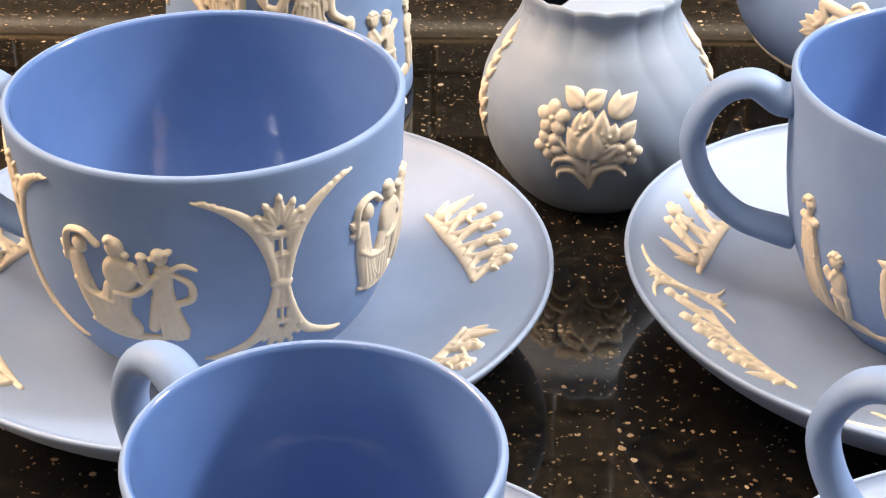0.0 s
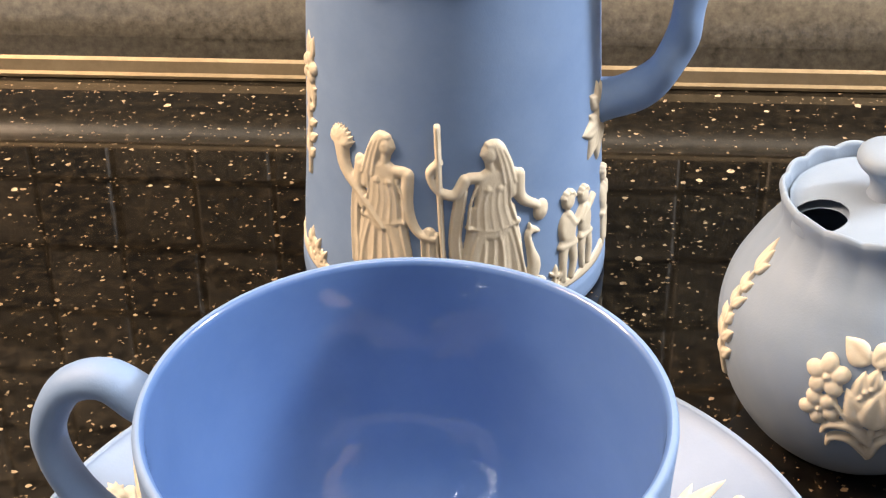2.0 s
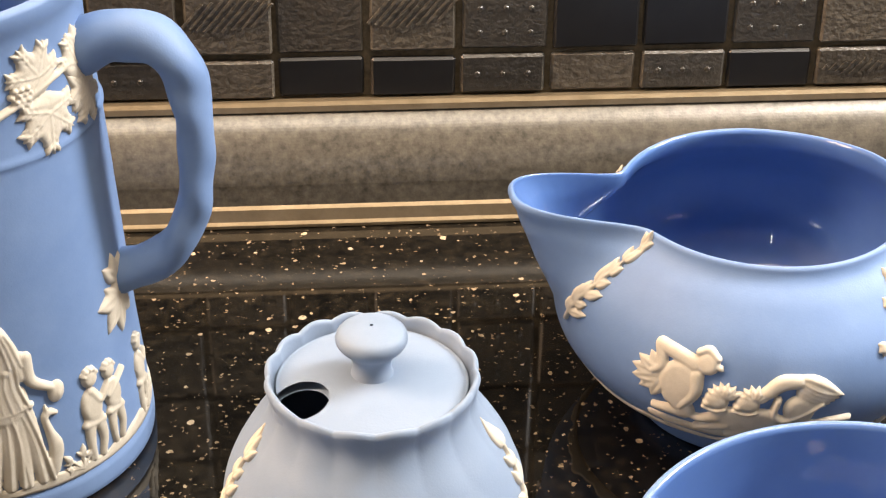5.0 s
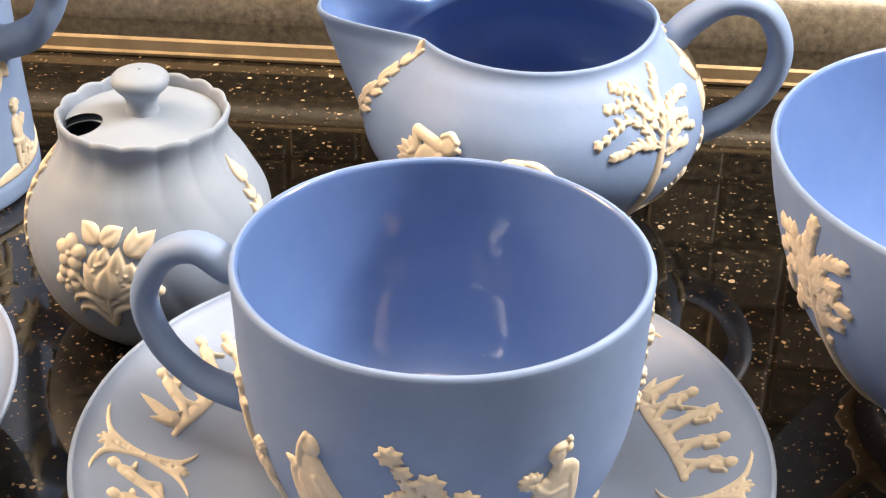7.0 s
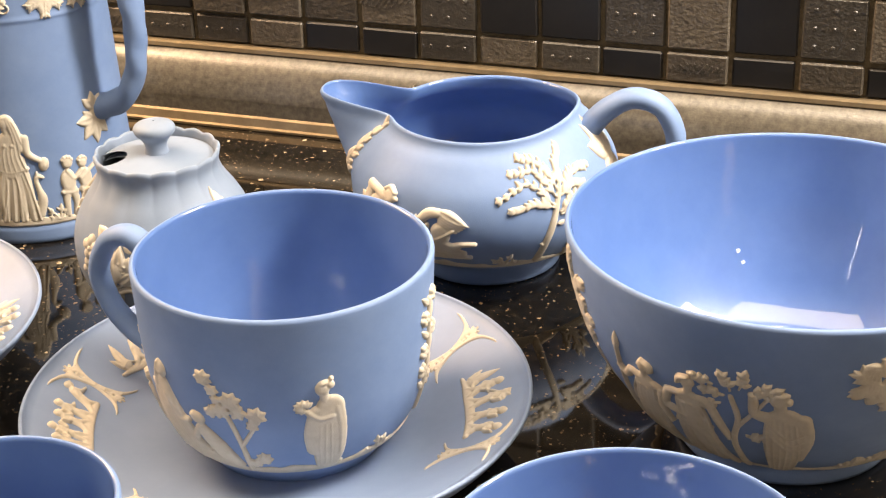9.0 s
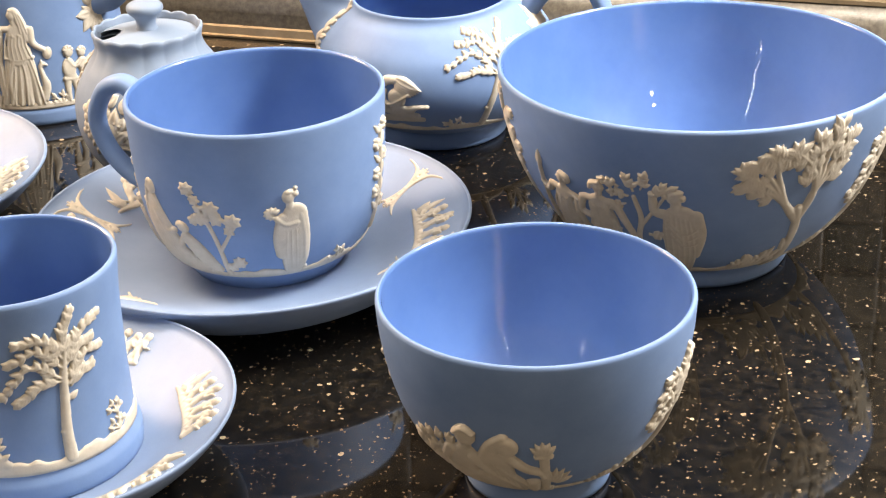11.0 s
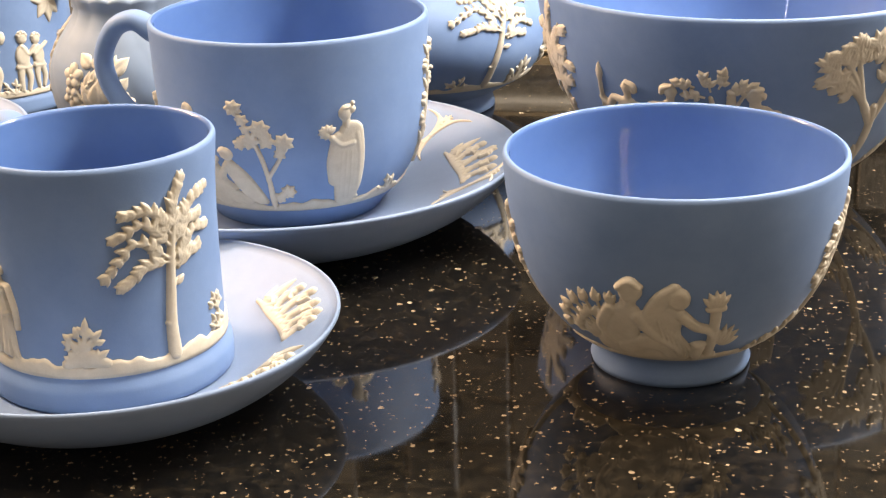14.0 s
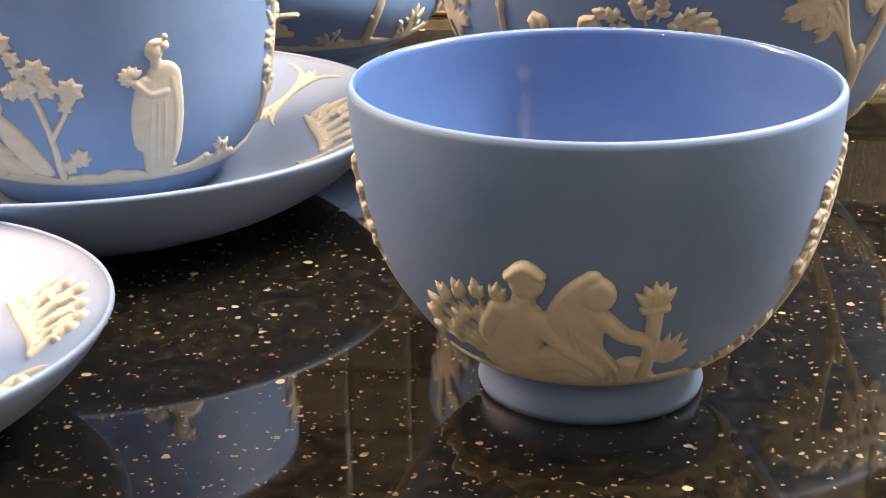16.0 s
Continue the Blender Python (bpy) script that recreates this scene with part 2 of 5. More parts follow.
        mid = surface(np.array([f0]), np.array([v + float(np.mean(y))]))[0]
        r = max(np.hypot(mid[0], mid[1]), 0.004)
        f = f0 + flip * x / r
        w = v + y
        e = 1e-4
        p = surface(f, w)
        du = surface(f + e, w) - surface(f - e, w)
        dv = surface(f, w + e) - surface(f, w - e)
        n = np.cross(du, dv)
        n /= np.maximum(np.linalg.norm(n, axis=1), 1e-12)[:, None]
        if flip < 0:
            n = np.where(n[:, 2:3] < 0, -n, n)
        p = p + n * z[:, None]
        js, is_ = np.nonzero(cell)
        q = np.stack([ids[js, is_], ids[js, is_ + 1], ids[js + 1, is_ + 1], ids[js + 1, is_]], 1)
        return part(name, p, q if flip > 0 else q[:, ::-1], CREAM, parent, label)


def ground_band(parent, surface, z0, z1, thick=0.0005, wobble=0.0006, seed=1):
    """The strip of white ground that runs round a vessel under its figures."""
    n = 360
    f = np.linspace(0, 2 * np.pi, n, endpoint=False)
    top = z1 + wobble * (np.sin(f * 9 + seed) + 0.6 * np.sin(f * 23 + 2 * seed) + 0.4 * np.sin(f * 41))
    rings = []
    for k, (t, out) in enumerate(((0, -0.0003), (0.0, thick * 0.7), (0.25, thick), (0.75, thick), (1.0, thick * 0.6), (1.0, -0.0003))):
        z = z0 + (top - z0) * t
        p = surface(f, z)
        d = surface(f, z + 1e-4) - surface(f, z - 1e-4)
        side = surface(f + 1e-4, z) - surface(f - 1e-4, z)
        m = np.cross(side, d)
        m /= np.linalg.norm(m, axis=1)[:, None]
        rings.append(p + m * out)
    v = np.concatenate(rings)
    q = [(k * n + j, k * n + (j + 1) % n, (k + 1) * n + (j + 1) % n, (k + 1) * n + j) for k in range(5) for j in range(n)]
    return part("ground_band", v, q, CREAM, parent, "white relief ground line")


def draped(R, x, y, h, face=1, left=None, right=None, veil=False, wide=1.0, flare=0.15):
    """A plain standing draped figure, h tall: a solid body with fine folds. left, right: the arms' way in parts of h from the shoulder."""
    def at_(dx, dy, r):
        return (x + dx * h * wide, y + dy * h, r * h)
    for k in (-1, -0.5, 0, 0.5, 1):
        R.stroke([at_(k * 0.045, 0.58, 0.05), at_(k * 0.07, 0.34, 0.045), at_(k * (flare - 0.03) + 0.012 * face, 0.04, 0.036)], 0.95)
    for i in range(-4, 5):
        k = i / 4
        sway = 0.012 * math.sin(2.3 * i + x)
        R.stroke([at_(k * 0.06, 0.5 + 0.015 * math.cos(3 * i), 0.009), at_(k * 0.085 + sway, 0.3, 0.012), at_(k * flare + sway * 0.5 + 0.012 * face, 0.03, 0.014)], 1.18 + 0.14 * math.sin(1.9 * i))
    # bent knee under the cloth
    R.stroke([at_(0.03 * face, 0.46, 0.04), at_(0.062 * face, 0.3, 0.04), at_(0.055 * face, 0.1, 0.026)], 1.22)
    # bodice, overfold and girdle
    R.stroke([at_(0, 0.75, 0.06 + 0.02 * wide), at_(0, 0.6, 0.05 + 0.03 * wide), at_(0, 0.52, 0.05 + 0.04 * wide)], 1.2)
    R.stroke([at_(-0.075, 0.5, 0.02), at_(0, 0.475, 0.024), at_(0.08, 0.505, 0.02)], 1.3)
    for i in range(-3, 4):
        R.stroke([at_(i * 0.017, 0.74, 0.006), at_(i * 0.021 + 0.008 * face, 0.62, 0.009), at_(i * 0.026, 0.49, 0.011)], 1.36 + 0.08 * (i % 2))
    R.blob(x - 0.03 * h, y + 0.72 * h, 0.036 * h, 0.034 * h, 0, 1.5).blob(x + 0.035 * h, y + 0.72 * h, 0.036 * h, 0.034 * h, 0, 1.5)
    R.stroke([at_(-0.07, 0.785, 0.034), at_(0.07, 0.785, 0.034)], 1.2)
    R.stroke([at_(0, 0.8, 0.032), at_(0.01 * face, 0.88, 0.03)], 1.15)
    R.blob(x + 0.018 * h * face, y + 0.92 * h, 0.047 * h, 0.06 * h, -8 * face, 1.5)
    R.leaf(x + 0.045 * h * face, y + 0.94 * h, x + 0.07 * h * face, y + 0.905 * h, 0.012 * h, 1.4)
    if veil:
        R.stroke([(x + 0.025 * h * face, y + 0.968 * h, 0.024 * h), (x - 0.015 * h * face, y + 0.955 * h, 0.042 * h), (x - 0.045 * h * face, y + 0.89 * h, 0.048 * h), (x - 0.08 * h * face, y + 0.79 * h, 0.048 * h), (x - 0.105 * h * face, y + 0.68 * h, 0.036 * h)], 1.32)
        for k in range(3):
            R.stroke([(x - (0.01 + 0.025 * k) * h * face, y + (0.96 - 0.01 * k) * h, 0.007 * h), (x - (0.035 + 0.026 * k) * h * face, y + 0.87 * h, 0.009 * h), (x - (0.06 + 0.03 * k) * h * face, y + 0.74 * h, 0.009 * h)], 1.55)
    else:
        R.stroke([(x + 0.03 * h * face, y + 0.975 * h, 0.015 * h), (x - 0.03 * h * face, y + 0.955 * h, 0.026 * h), (x - 0.048 * h * face, y + 0.91 * h, 0.022 * h)], 1.6)
    for side, arm in ((-1, left), (1, right)):
        if arm:
            a = [(x + side * 0.085 * h * wide, y + 0.775 * h, 0.036 * h)]
            a += [(x + dx * h, y + dy * h, (0.034 if i == 0 else 0.026) * h) for i, (dx, dy) in enumerate(arm)]
            R.stroke(a, 1.42)
    return R


def toga(R):
    """A broad plain figure wrapped in a cloak, one hand raised to a branch."""
    R.stroke([(0.4, 26, 4.6), (0.6, 18, 5.4), (0.6, 8, 4.8), (0.4, 2, 3.8)], 1.05).stroke([(4.4, 26.5, 2.4), (6.2, 19, 1.9), (5.4, 10, 1.4)], 1.2)
    R.stroke([(-0.6, 29.5, 1.6), (-0.8, 31.5, 1.5)], 1.1).blob(-1.0, 33.6, 2.3, 2.7, 8, 1.45).blob(-0.6, 35.4, 2.0, 1.1, 0, 1.6).blob(1.2, 33.4, 0.8, 1.2, 0, 1.5)
    R.stroke([(-3.6, 27, 1.9), (-6.4, 28.2, 1.5), (-6.8, 33, 1.2)], 1.4).blob(-6.8, 34.4, 1.3, 1.1, 0, 1.5)
    for k in range(6):
        R.stroke([(-3.6 + 1.3 * k, 28 - 0.5 * k, 0.45), (-3.8 + 1.7 * k, 17 - k, 0.55), (-3.2 + 1.4 * k, 2.4, 0.5)], 1.28 + 0.08 * (k % 2))
    for k in range(3):
        R.stroke([(-3.0, 25 - 2 * k, 0.5), (1.5, 20 - 2.4 * k, 0.6), (5.2, 22 - 3 * k, 0.5)], 1.45)
    return R


def cloak(R, x, h, pts, r, folds=2):
    """A hanging fall of cloth beside a figure, with a zigzag hem."""
    R.stroke([(x + dx * h, dy * h, r * h) for dx, dy in pts], 0.95)
    for k in range(folds):
        o = (k - (folds - 1) / 2) * r * 1.1
        R.stroke([(x + (dx + o) * h, dy * h, 0.010 * h) for dx, dy in pts], 1.25)
    return R


def child(R, x, y, h, face=1, arm=(0.18, 0.72)):
    """A plain small standing figure."""
    R.stroke([(x - 0.05 * h, y + 0.45 * h, 0.075 * h), (x - 0.07 * h, y + 0.22 * h, 0.055 * h), (x - 0.06 * h, y + 0.02 * h, 0.04 * h)], 1.1)
    R.stroke([(x + 0.05 * h, y + 0.45 * h, 0.075 * h), (x + 0.09 * h, y + 0.22 * h, 0.055 * h), (x + 0.05 * h, y + 0.02 * h, 0.04 * h)], 1.2)
    R.blob(x, y + 0.6 * h, 0.13 * h, 0.2 * h, 0, 1.35)
    R.stroke([(x - 0.1 * h, y + 0.42 * h, 0.05 * h), (x + 0.1 * h, y + 0.4 * h, 0.05 * h)], 1.3)
    R.blob(x + 0.02 * h * face, y + 0.9 * h, 0.095 * h, 0.1 * h, 0, 1.5)
    for k in range(5):
        R.blob(x + 0.02 * h * face + 0.08 * h * math.cos(0.3 + 0.6 * k), y + (0.92 + 0.08 * math.sin(0.3 + 0.6 * k)) * h, 0.034 * h, 0.034 * h, 0, 1.65)
    R.stroke([(x, y + 0.76 * h, 0.05 * h), (x + face * 0.1 * h, y + 0.62 * h, 0.045 * h), (x + face * arm[0] * h, y + arm[1] * h, 0.035 * h)], 1.6)
    return R


def sprig(R, x, y, angle, length, n, leaf, width, bend=0.0, h=0.9, stem=0.3, spread=48):
    """A curved stem with pairs of small leaves and one at its tip."""
    pts, a = [(x, y, stem)], angle
    for k in range(n):
        a = angle + bend * (k + 1) / n
        x, y = x + length / n * math.cos(math.radians(a)), y + length / n * math.sin(math.radians(a))
        pts.append((x, y, stem * (1 - 0.5 * k / n)))
        s = leaf * (1 - 0.35 * k / n)
        for side in (-1, 1):
            j = math.sin(7.1 * x + 3.3 * y + 5 * side)
            b = math.radians(a + side * spread * (1 + 0.3 * j))
            s = leaf * (1 - 0.35 * k / n) * (1 + 0.22 * math.sin(5.7 * y - 2.9 * x + side))
            R.leaf(x, y, x + s * math.cos(b), y + s * math.sin(b), width * (1 - 0.25 * k / n), h)
    R.leaf(x, y, x + leaf * math.cos(math.radians(a)), y + leaf * math.sin(math.radians(a)), width, h)
    R.stroke(pts, h * 0.9)
    return R


BOUGHS = [((0.0, 0.70), (-0.10, 0.86), (-0.26, 0.87)), ((-0.01, 0.64), (-0.15, 0.80), (-0.32, 0.74)), ((-0.02, 0.57), (-0.20, 0.70), (-0.38, 0.53)),
          ((-0.02, 0.55), (-0.14, 0.56), (-0.29, 0.46)), ((0.02, 0.72), (0.02, 0.88), (0.07, 1.0)), ((0.04, 0.68), (0.12, 0.84), (0.27, 0.91)),
          ((0.03, 0.66), (0.10, 0.75), (0.20, 0.77)), ((0.03, 0.52), (0.13, 0.68), (0.27, 0.69)), ((0.04, 0.50), (0.10, 0.56), (0.19, 0.58))]


def palm(R, x, y, h, lean=0.0, wide=1.0):
    """A tree with a tall bare trunk and drooping boughs, each set with pairs of pointed leaves."""
    def q(dx, dy):
        return x + (dx * wide + lean * dy) * h, y + dy * h
    R.stroke([(*q(-0.01, 0), 0.046 * h), (*q(-0.02, 0.18), 0.038 * h), (*q(-0.01, 0.4), 0.033 * h), (*q(0, 0.6), 0.028 * h), (*q(0.02, 0.78), 0.018 * h)], 1.2)
    R.blob(*q(-0.045, 0.19), 0.02 * h, 0.018 * h, 0, 1.1).leaf(*q(0.02, 0.4), *q(0.09, 0.45), 0.026 * h, 1.0)
    for n, bough in enumerate(BOUGHS):
        way = spline([q(*p) for p in bough], 9)
        R.stroke([(px, py, 0.012 * h) for px, py in way], 1.1)
        for k in range(1, 9):
            t = way[k] - way[k - 1]
            a = math.atan2(t[1], t[0])
            for side in (-1, 1):
                size = (0.084 - 0.003 * k) * h * (1 + 0.15 * math.sin(3.1 * n + 1.7 * k + side))
                b = a + side * (0.62 + 0.12 * math.sin(2.3 * k + n))
                R.leaf(way[k][0] - 0.015 * h * math.cos(b), way[k][1] - 0.015 * h * math.sin(b), way[k][0] + size * math.cos(b), way[k][1] + size * math.sin(b), 0.022 * h, 1.15 + 0.12 * ((k + n) % 3))
        R.leaf(*way[8], way[8][0] + 0.06 * h * math.cos(a), way[8][1] + 0.07 * h * math.sin(a), 0.028 * h, 1.2)
    return R


def oak(R, x, y, h, wide=0.5, seed=0):
    """A broad tree: a bare forked trunk, and boughs that end in clusters of pointed leaves."""
    rnd = random.Random(seed)
    R.stroke([(x - 0.045 * h, y, 0.055 * h), (x - 0.02 * h, y + 0.2 * h, 0.036 * h), (x + 0.0 * h, y + 0.4 * h, 0.034 * h), (x + 0.01 * h, y + 0.52 * h, 0.03 * h)], 1.25)
    R.leaf(x - 0.04 * h, y + 0.15 * h, x - 0.07 * h, y + 0.3 * h, 0.03 * h, 1.1)
    tips = [(-0.30, 0.90), (-0.30, 1.0), (-0.20, 1.03), (-0.08, 1.04), (0.06, 1.01), (0.22, 1.0), (0.38, 1.0), (0.45, 0.88), (0.36, 0.76), (-0.24, 0.86), (0.14, 0.84)]
    for dx, dy in tips:
        fork = -0.07 if dx < 0 else 0.12
        ex, ey = x + dx * wide * 2 * h, y + dy * h * 0.92
        R.stroke([(x + 0.0 * h, y + 0.42 * h, 0.030 * h), (x + fork * h, y + 0.60 * h, 0.024 * h), (x + 0.6 * (fork + dx * wide) * h * 1.3, y + (0.6 + (dy * 0.92 - 0.6) * 0.6) * h, 0.018 * h), (ex, ey, 0.011 * h)], 1.15)
        way = math.atan2(dy - 0.5, dx * 1.1)
        for k in range(24):
            a = way + rnd.uniform(-1.2, 1.2)
            t = rnd.uniform(-1.0, 0.15)
            bx, by = ex + t * 0.13 * h * math.cos(way) + rnd.uniform(-0.02, 0.02) * h, ey + t * 0.13 * h * math.sin(way)
            s = rnd.uniform(0.075, 0.105) * h
            R.leaf(bx, by, bx + s * math.cos(a), by + s * math.sin(a), 0.023 * h, rnd.uniform(0.95, 1.4))
    return R


def bush(R, x, y, h, seed=0, n=7):
    rnd = random.Random(seed)
    for k in range(n):
        a = math.radians(25 + 130 * k / (n - 1) + rnd.uniform(-8, 8))
        s = h * rnd.uniform(0.65, 1.0) * (0.7 + 0.3 * math.sin(a))
        mx, my = x + 0.5 * s * math.cos(a), y + 0.5 * s * math.sin(a)
        R.stroke([(x, y, 0.09 * h), (mx, my, 0.05 * h)], 0.8)
        R.leaf(mx, my, x + s * math.cos(a), y + s * math.sin(a), 0.1 * h, 1.0)
        R.leaf(mx, my, mx + 0.3 * h * math.cos(a + 0.9), my + 0.3 * h * math.sin(a + 0.9), 0.07 * h, 0.9)
    return R


def vine_leaf(R, x, y, size, turn, h=1.1):
    """A broad five-lobed leaf with a toothed edge and raised veins."""
    R.blob(x, y, 0.5 * size, 0.5 * size, 0, h * 0.8)
    for a, k in ((0, 1.0), (52, 0.92), (-52, 0.92), (104, 0.78), (-104, 0.78)):
        b = math.radians(turn + a)
        ex, ey = x + k * size * math.cos(b), y + k * size * math.sin(b)
        R.leaf(x - 0.2 * size * math.cos(b), y - 0.2 * size * math.sin(b), ex, ey, 0.4 * size, h)
        for side in (-1, 1):
            for q in (0.35, 0.55, 0.74):
                mx, my = x + k * size * q * math.cos(b), y + k * size * q * math.sin(b)
                c = b + side * 0.7
                R.leaf(mx, my, mx + 0.36 * size * math.cos(c), my + 0.36 * size * math.sin(c), 0.085 * size, h * 0.95)
                R.stroke([(mx, my, 0.022 * size), (mx + 0.2 * size * math.cos(c), my + 0.2 * size * math.sin(c), 0.015 * size)], h * 1.12)
        R.stroke([(x, y, 0.045 * size), (ex, ey, 0.018 * size)], h * 1.2)
    return R


def grapes(R, x, y, size, seed=0):
    rnd = random.Random(seed)
    for row, count in enumerate((3, 4, 3, 2, 1)):
        for k in range(count):
            R.blob(x + (k - (count - 1) / 2) * size * 0.36 + rnd.uniform(-0.04, 0.04) * size, y - row * size * 0.3, size * 0.21, size * 0.21, 0, 1.5 + rnd.uniform(-0.1, 0.25))
    return R


def tendril(R, x, y, size, turn, way=1):
    pts = []
    for k in range(14):
        t = k / 13
        a = math.radians(turn) + way * t * 7.5
        r = size * (1 - t) ** 0.8
        pts.append((x + r * math.cos(a), y + r * math.sin(a), size * 0.16))
    return R.stroke(pts, 1.2)


def blossom(R, x, y, size, turn=0.0):
    for k in range(5):
        a = math.radians(turn + 72 * k)
        R.blob(x + 0.55 * size * math.cos(a), y + 0.55 * size * math.sin(a), 0.46 * size, 0.40 * size, turn + 72 * k, 1.5)
    return R.blob(x, y, 0.2 * size, 0.2 * size, 0, 1.8)


def column(R, up, down, reach, low_reach, h=0.75):
    """Two trumpet shapes of pierced acanthus joined foot to foot at a bead, with a fan of looped petals in each mouth."""
    for sign, tall, wide in ((1, up, reach), (-1, down, low_reach)):
        for side in (-1, 1):
            arm = [(side * 0.055 * tall, sign * 0.05 * tall, 0.045 * tall), (side * 0.105 * tall, sign * 0.3 * tall, 0.052 * tall), (side * 0.2 * tall, sign * 0.58 * tall, 0.075 * tall),
                   (side * 0.36 * tall, sign * 0.76 * tall, 0.062 * tall), (side * 0.5 * (wide + 0.36 * tall), sign * 0.88 * tall, 0.034 * tall), (side * wide, sign * 0.95 * tall, 0.012 * tall)]
            R.stroke(arm, h)
            edge = spline(arm, 30)
            for q in range(7):
                bx, by, r = edge[14 + 2 * q]
                R.leaf(bx - side * 0.03 * tall, by, bx + side * 0.075 * tall, by + sign * (0.085 - 0.006 * q) * tall, 0.032 * tall, h * 1.15)
        # pierced stem between the arms
        R.stroke([(0, 0, 0.05 * tall), (0, sign * 0.16 * tall, 0.055 * tall)], h * 0.8)
        R.stroke([(-0.1 * tall, sign * 0.30 * tall, 0.022 * tall), (0.1 * tall, sign * 0.30 * tall, 0.022 * tall)], h * 0.8)
        R.stroke([(0, sign * 0.28 * tall, 0.018 * tall), (0, sign * 0.52 * tall, 0.026 * tall)], h * 0.9)
        R.stroke([(0, sign * 0.14 * tall, 0.08 * tall), (0, sign * 0.26 * tall, 0.095 * tall)], h * 0.6)
        for side in (-1, 1):
            R.stroke([(side * 0.095 * tall, sign * 0.28 * tall, 0.035 * tall), (side * 0.13 * tall, sign * 0.5 * tall, 0.07 * tall), (side * 0.24 * tall, sign * 0.7 * tall, 0.05 * tall)], h * 0.7)
        R.stroke([(-0.2 * tall, sign * 0.55 * tall, 0.05 * tall), (0, sign * 0.52 * tall, 0.05 * tall), (0.2 * tall, sign * 0.55 * tall, 0.05 * tall)], h * 0.85)
        for a in (-78, -50, -25, 0, 25, 50, 78):
            b = math.radians(90 + a)
            L = (0.4 - 0.13 * abs(a) / 78) * tall
            c, d = math.cos(b), math.sin(b)
            R.leaf(0.12 * L * c, sign * (0.56 * tall + 0.12 * L * d), L * c, sign * (0.56 * tall + L * d), 0.058 * tall, h * 1.15)
            R.blob(0.82 * L * c, sign * (0.56 * tall + 0.82 * L * d), 0.042 * tall, 0.036 * tall, sign * (90 + a), h * 1.35)
    R.blob(0, 0, 0.11 * up, 0.07 * up, 0, h * 1.4)
    return R


def dancers(R):
    """Three dancing figures with linked arms over a crescent of ground: one with an arm over its head, one facing, one with a blown scarf."""
    R.stroke([(-9.5, 2.0, 0.4), (-4, 0.2, 1.0), (4, 0, 1.1), (11.5, 1.6, 0.4)], 0.8)
    R.stroke([(-10, 17, 2.0), (-9, 11, 2.5), (-6.5, 3, 2.6)], 1.0).stroke([(-8, 9, 2.2), (-4, 3, 2.6)], 0.95)
    R.blob(-8.6, 20.4, 1.7, 2.0, 15, 1.4).stroke([(-12.2, 16.5, 0.8), (-11.4, 22.4, 0.8), (-7.4, 23.6, 0.7), (-4.4, 21.4, 0.8)], 1.3)
    R.leaf(-11, 17.5, -14, 20, 1.2).leaf(-11, 16, -14, 17, 1.0).stroke([(-10.5, 12, 0.9), (-7, 9.5, 0.8), (-2, 8.5, 0.8)], 1.45)
    R.blob(-0.6, 21.6, 2.0, 2.3, -10, 1.6).blob(1.4, 20.2, 1.0, 0.8, -30, 1.4).blob(-1.6, 23.2, 1.3, 0.9, 20, 1.75)
    R.blob(-0.3, 15.6, 3.7, 4.2, 0, 1.3).stroke([(-1.5, 11, 3.2), (-2.5, 6, 3.4), (0, 2.5, 2.6)], 1.05).stroke([(2.4, 17.5, 1.2), (5.0, 14.6, 1.0), (4.7, 19.2, 0.9)], 1.4).blob(4.7, 20.2, 1.2, 1.0, 0, 1.5)
    R.blob(8.2, 20.6, 1.7, 1.9, 15, 1.5).blob(9.8, 21.6, 1.2, 0.8, 30, 1.5).blob(6.6, 20.0, 0.7, 0.6, 0, 1.4)
    R.stroke([(8.6, 17, 1.9), (8.2, 12.5, 2.2), (8.6, 7, 2.8), (9.6, 2.8, 3.0)], 1.15).stroke([(7.4, 10, 2.0), (5.0, 3.0, 1.2)], 0.95)
    R.stroke([(7.4, 16, 1.0), (3, 11.6, 0.9), (-1.5, 11.2, 0.8)], 1.55)
    R.stroke([(9.8, 17.6, 0.5), (12.6, 18.6, 0.6), (15, 17.6, 0.3)], 0.9).stroke([(10, 17, 0.6), (13.4, 14.5, 0.8), (13.6, 11, 0.9), (10.4, 9.4, 0.8)], 0.95)
    for k in range(4):
        R.stroke([(-10 + k * 0.9, 13 - k, 0.4), (-9 + 1.3 * k, 8 - k, 0.45), (-7.5 + 1.5 * k, 2.6, 0.45)], 1.25)
        R.stroke([(-3 + k * 1.3, 11, 0.4), (-3.8 + k * 1.4, 6, 0.45), (-2.6 + k * 1.3, 1.6, 0.45)], 1.3)
        R.stroke([(7.2 + k * 0.8, 11, 0.4), (7.0 + k * 1.1, 6, 0.45), (7.0 + k * 1.6, 1.2, 0.45)], 1.38)
    return R


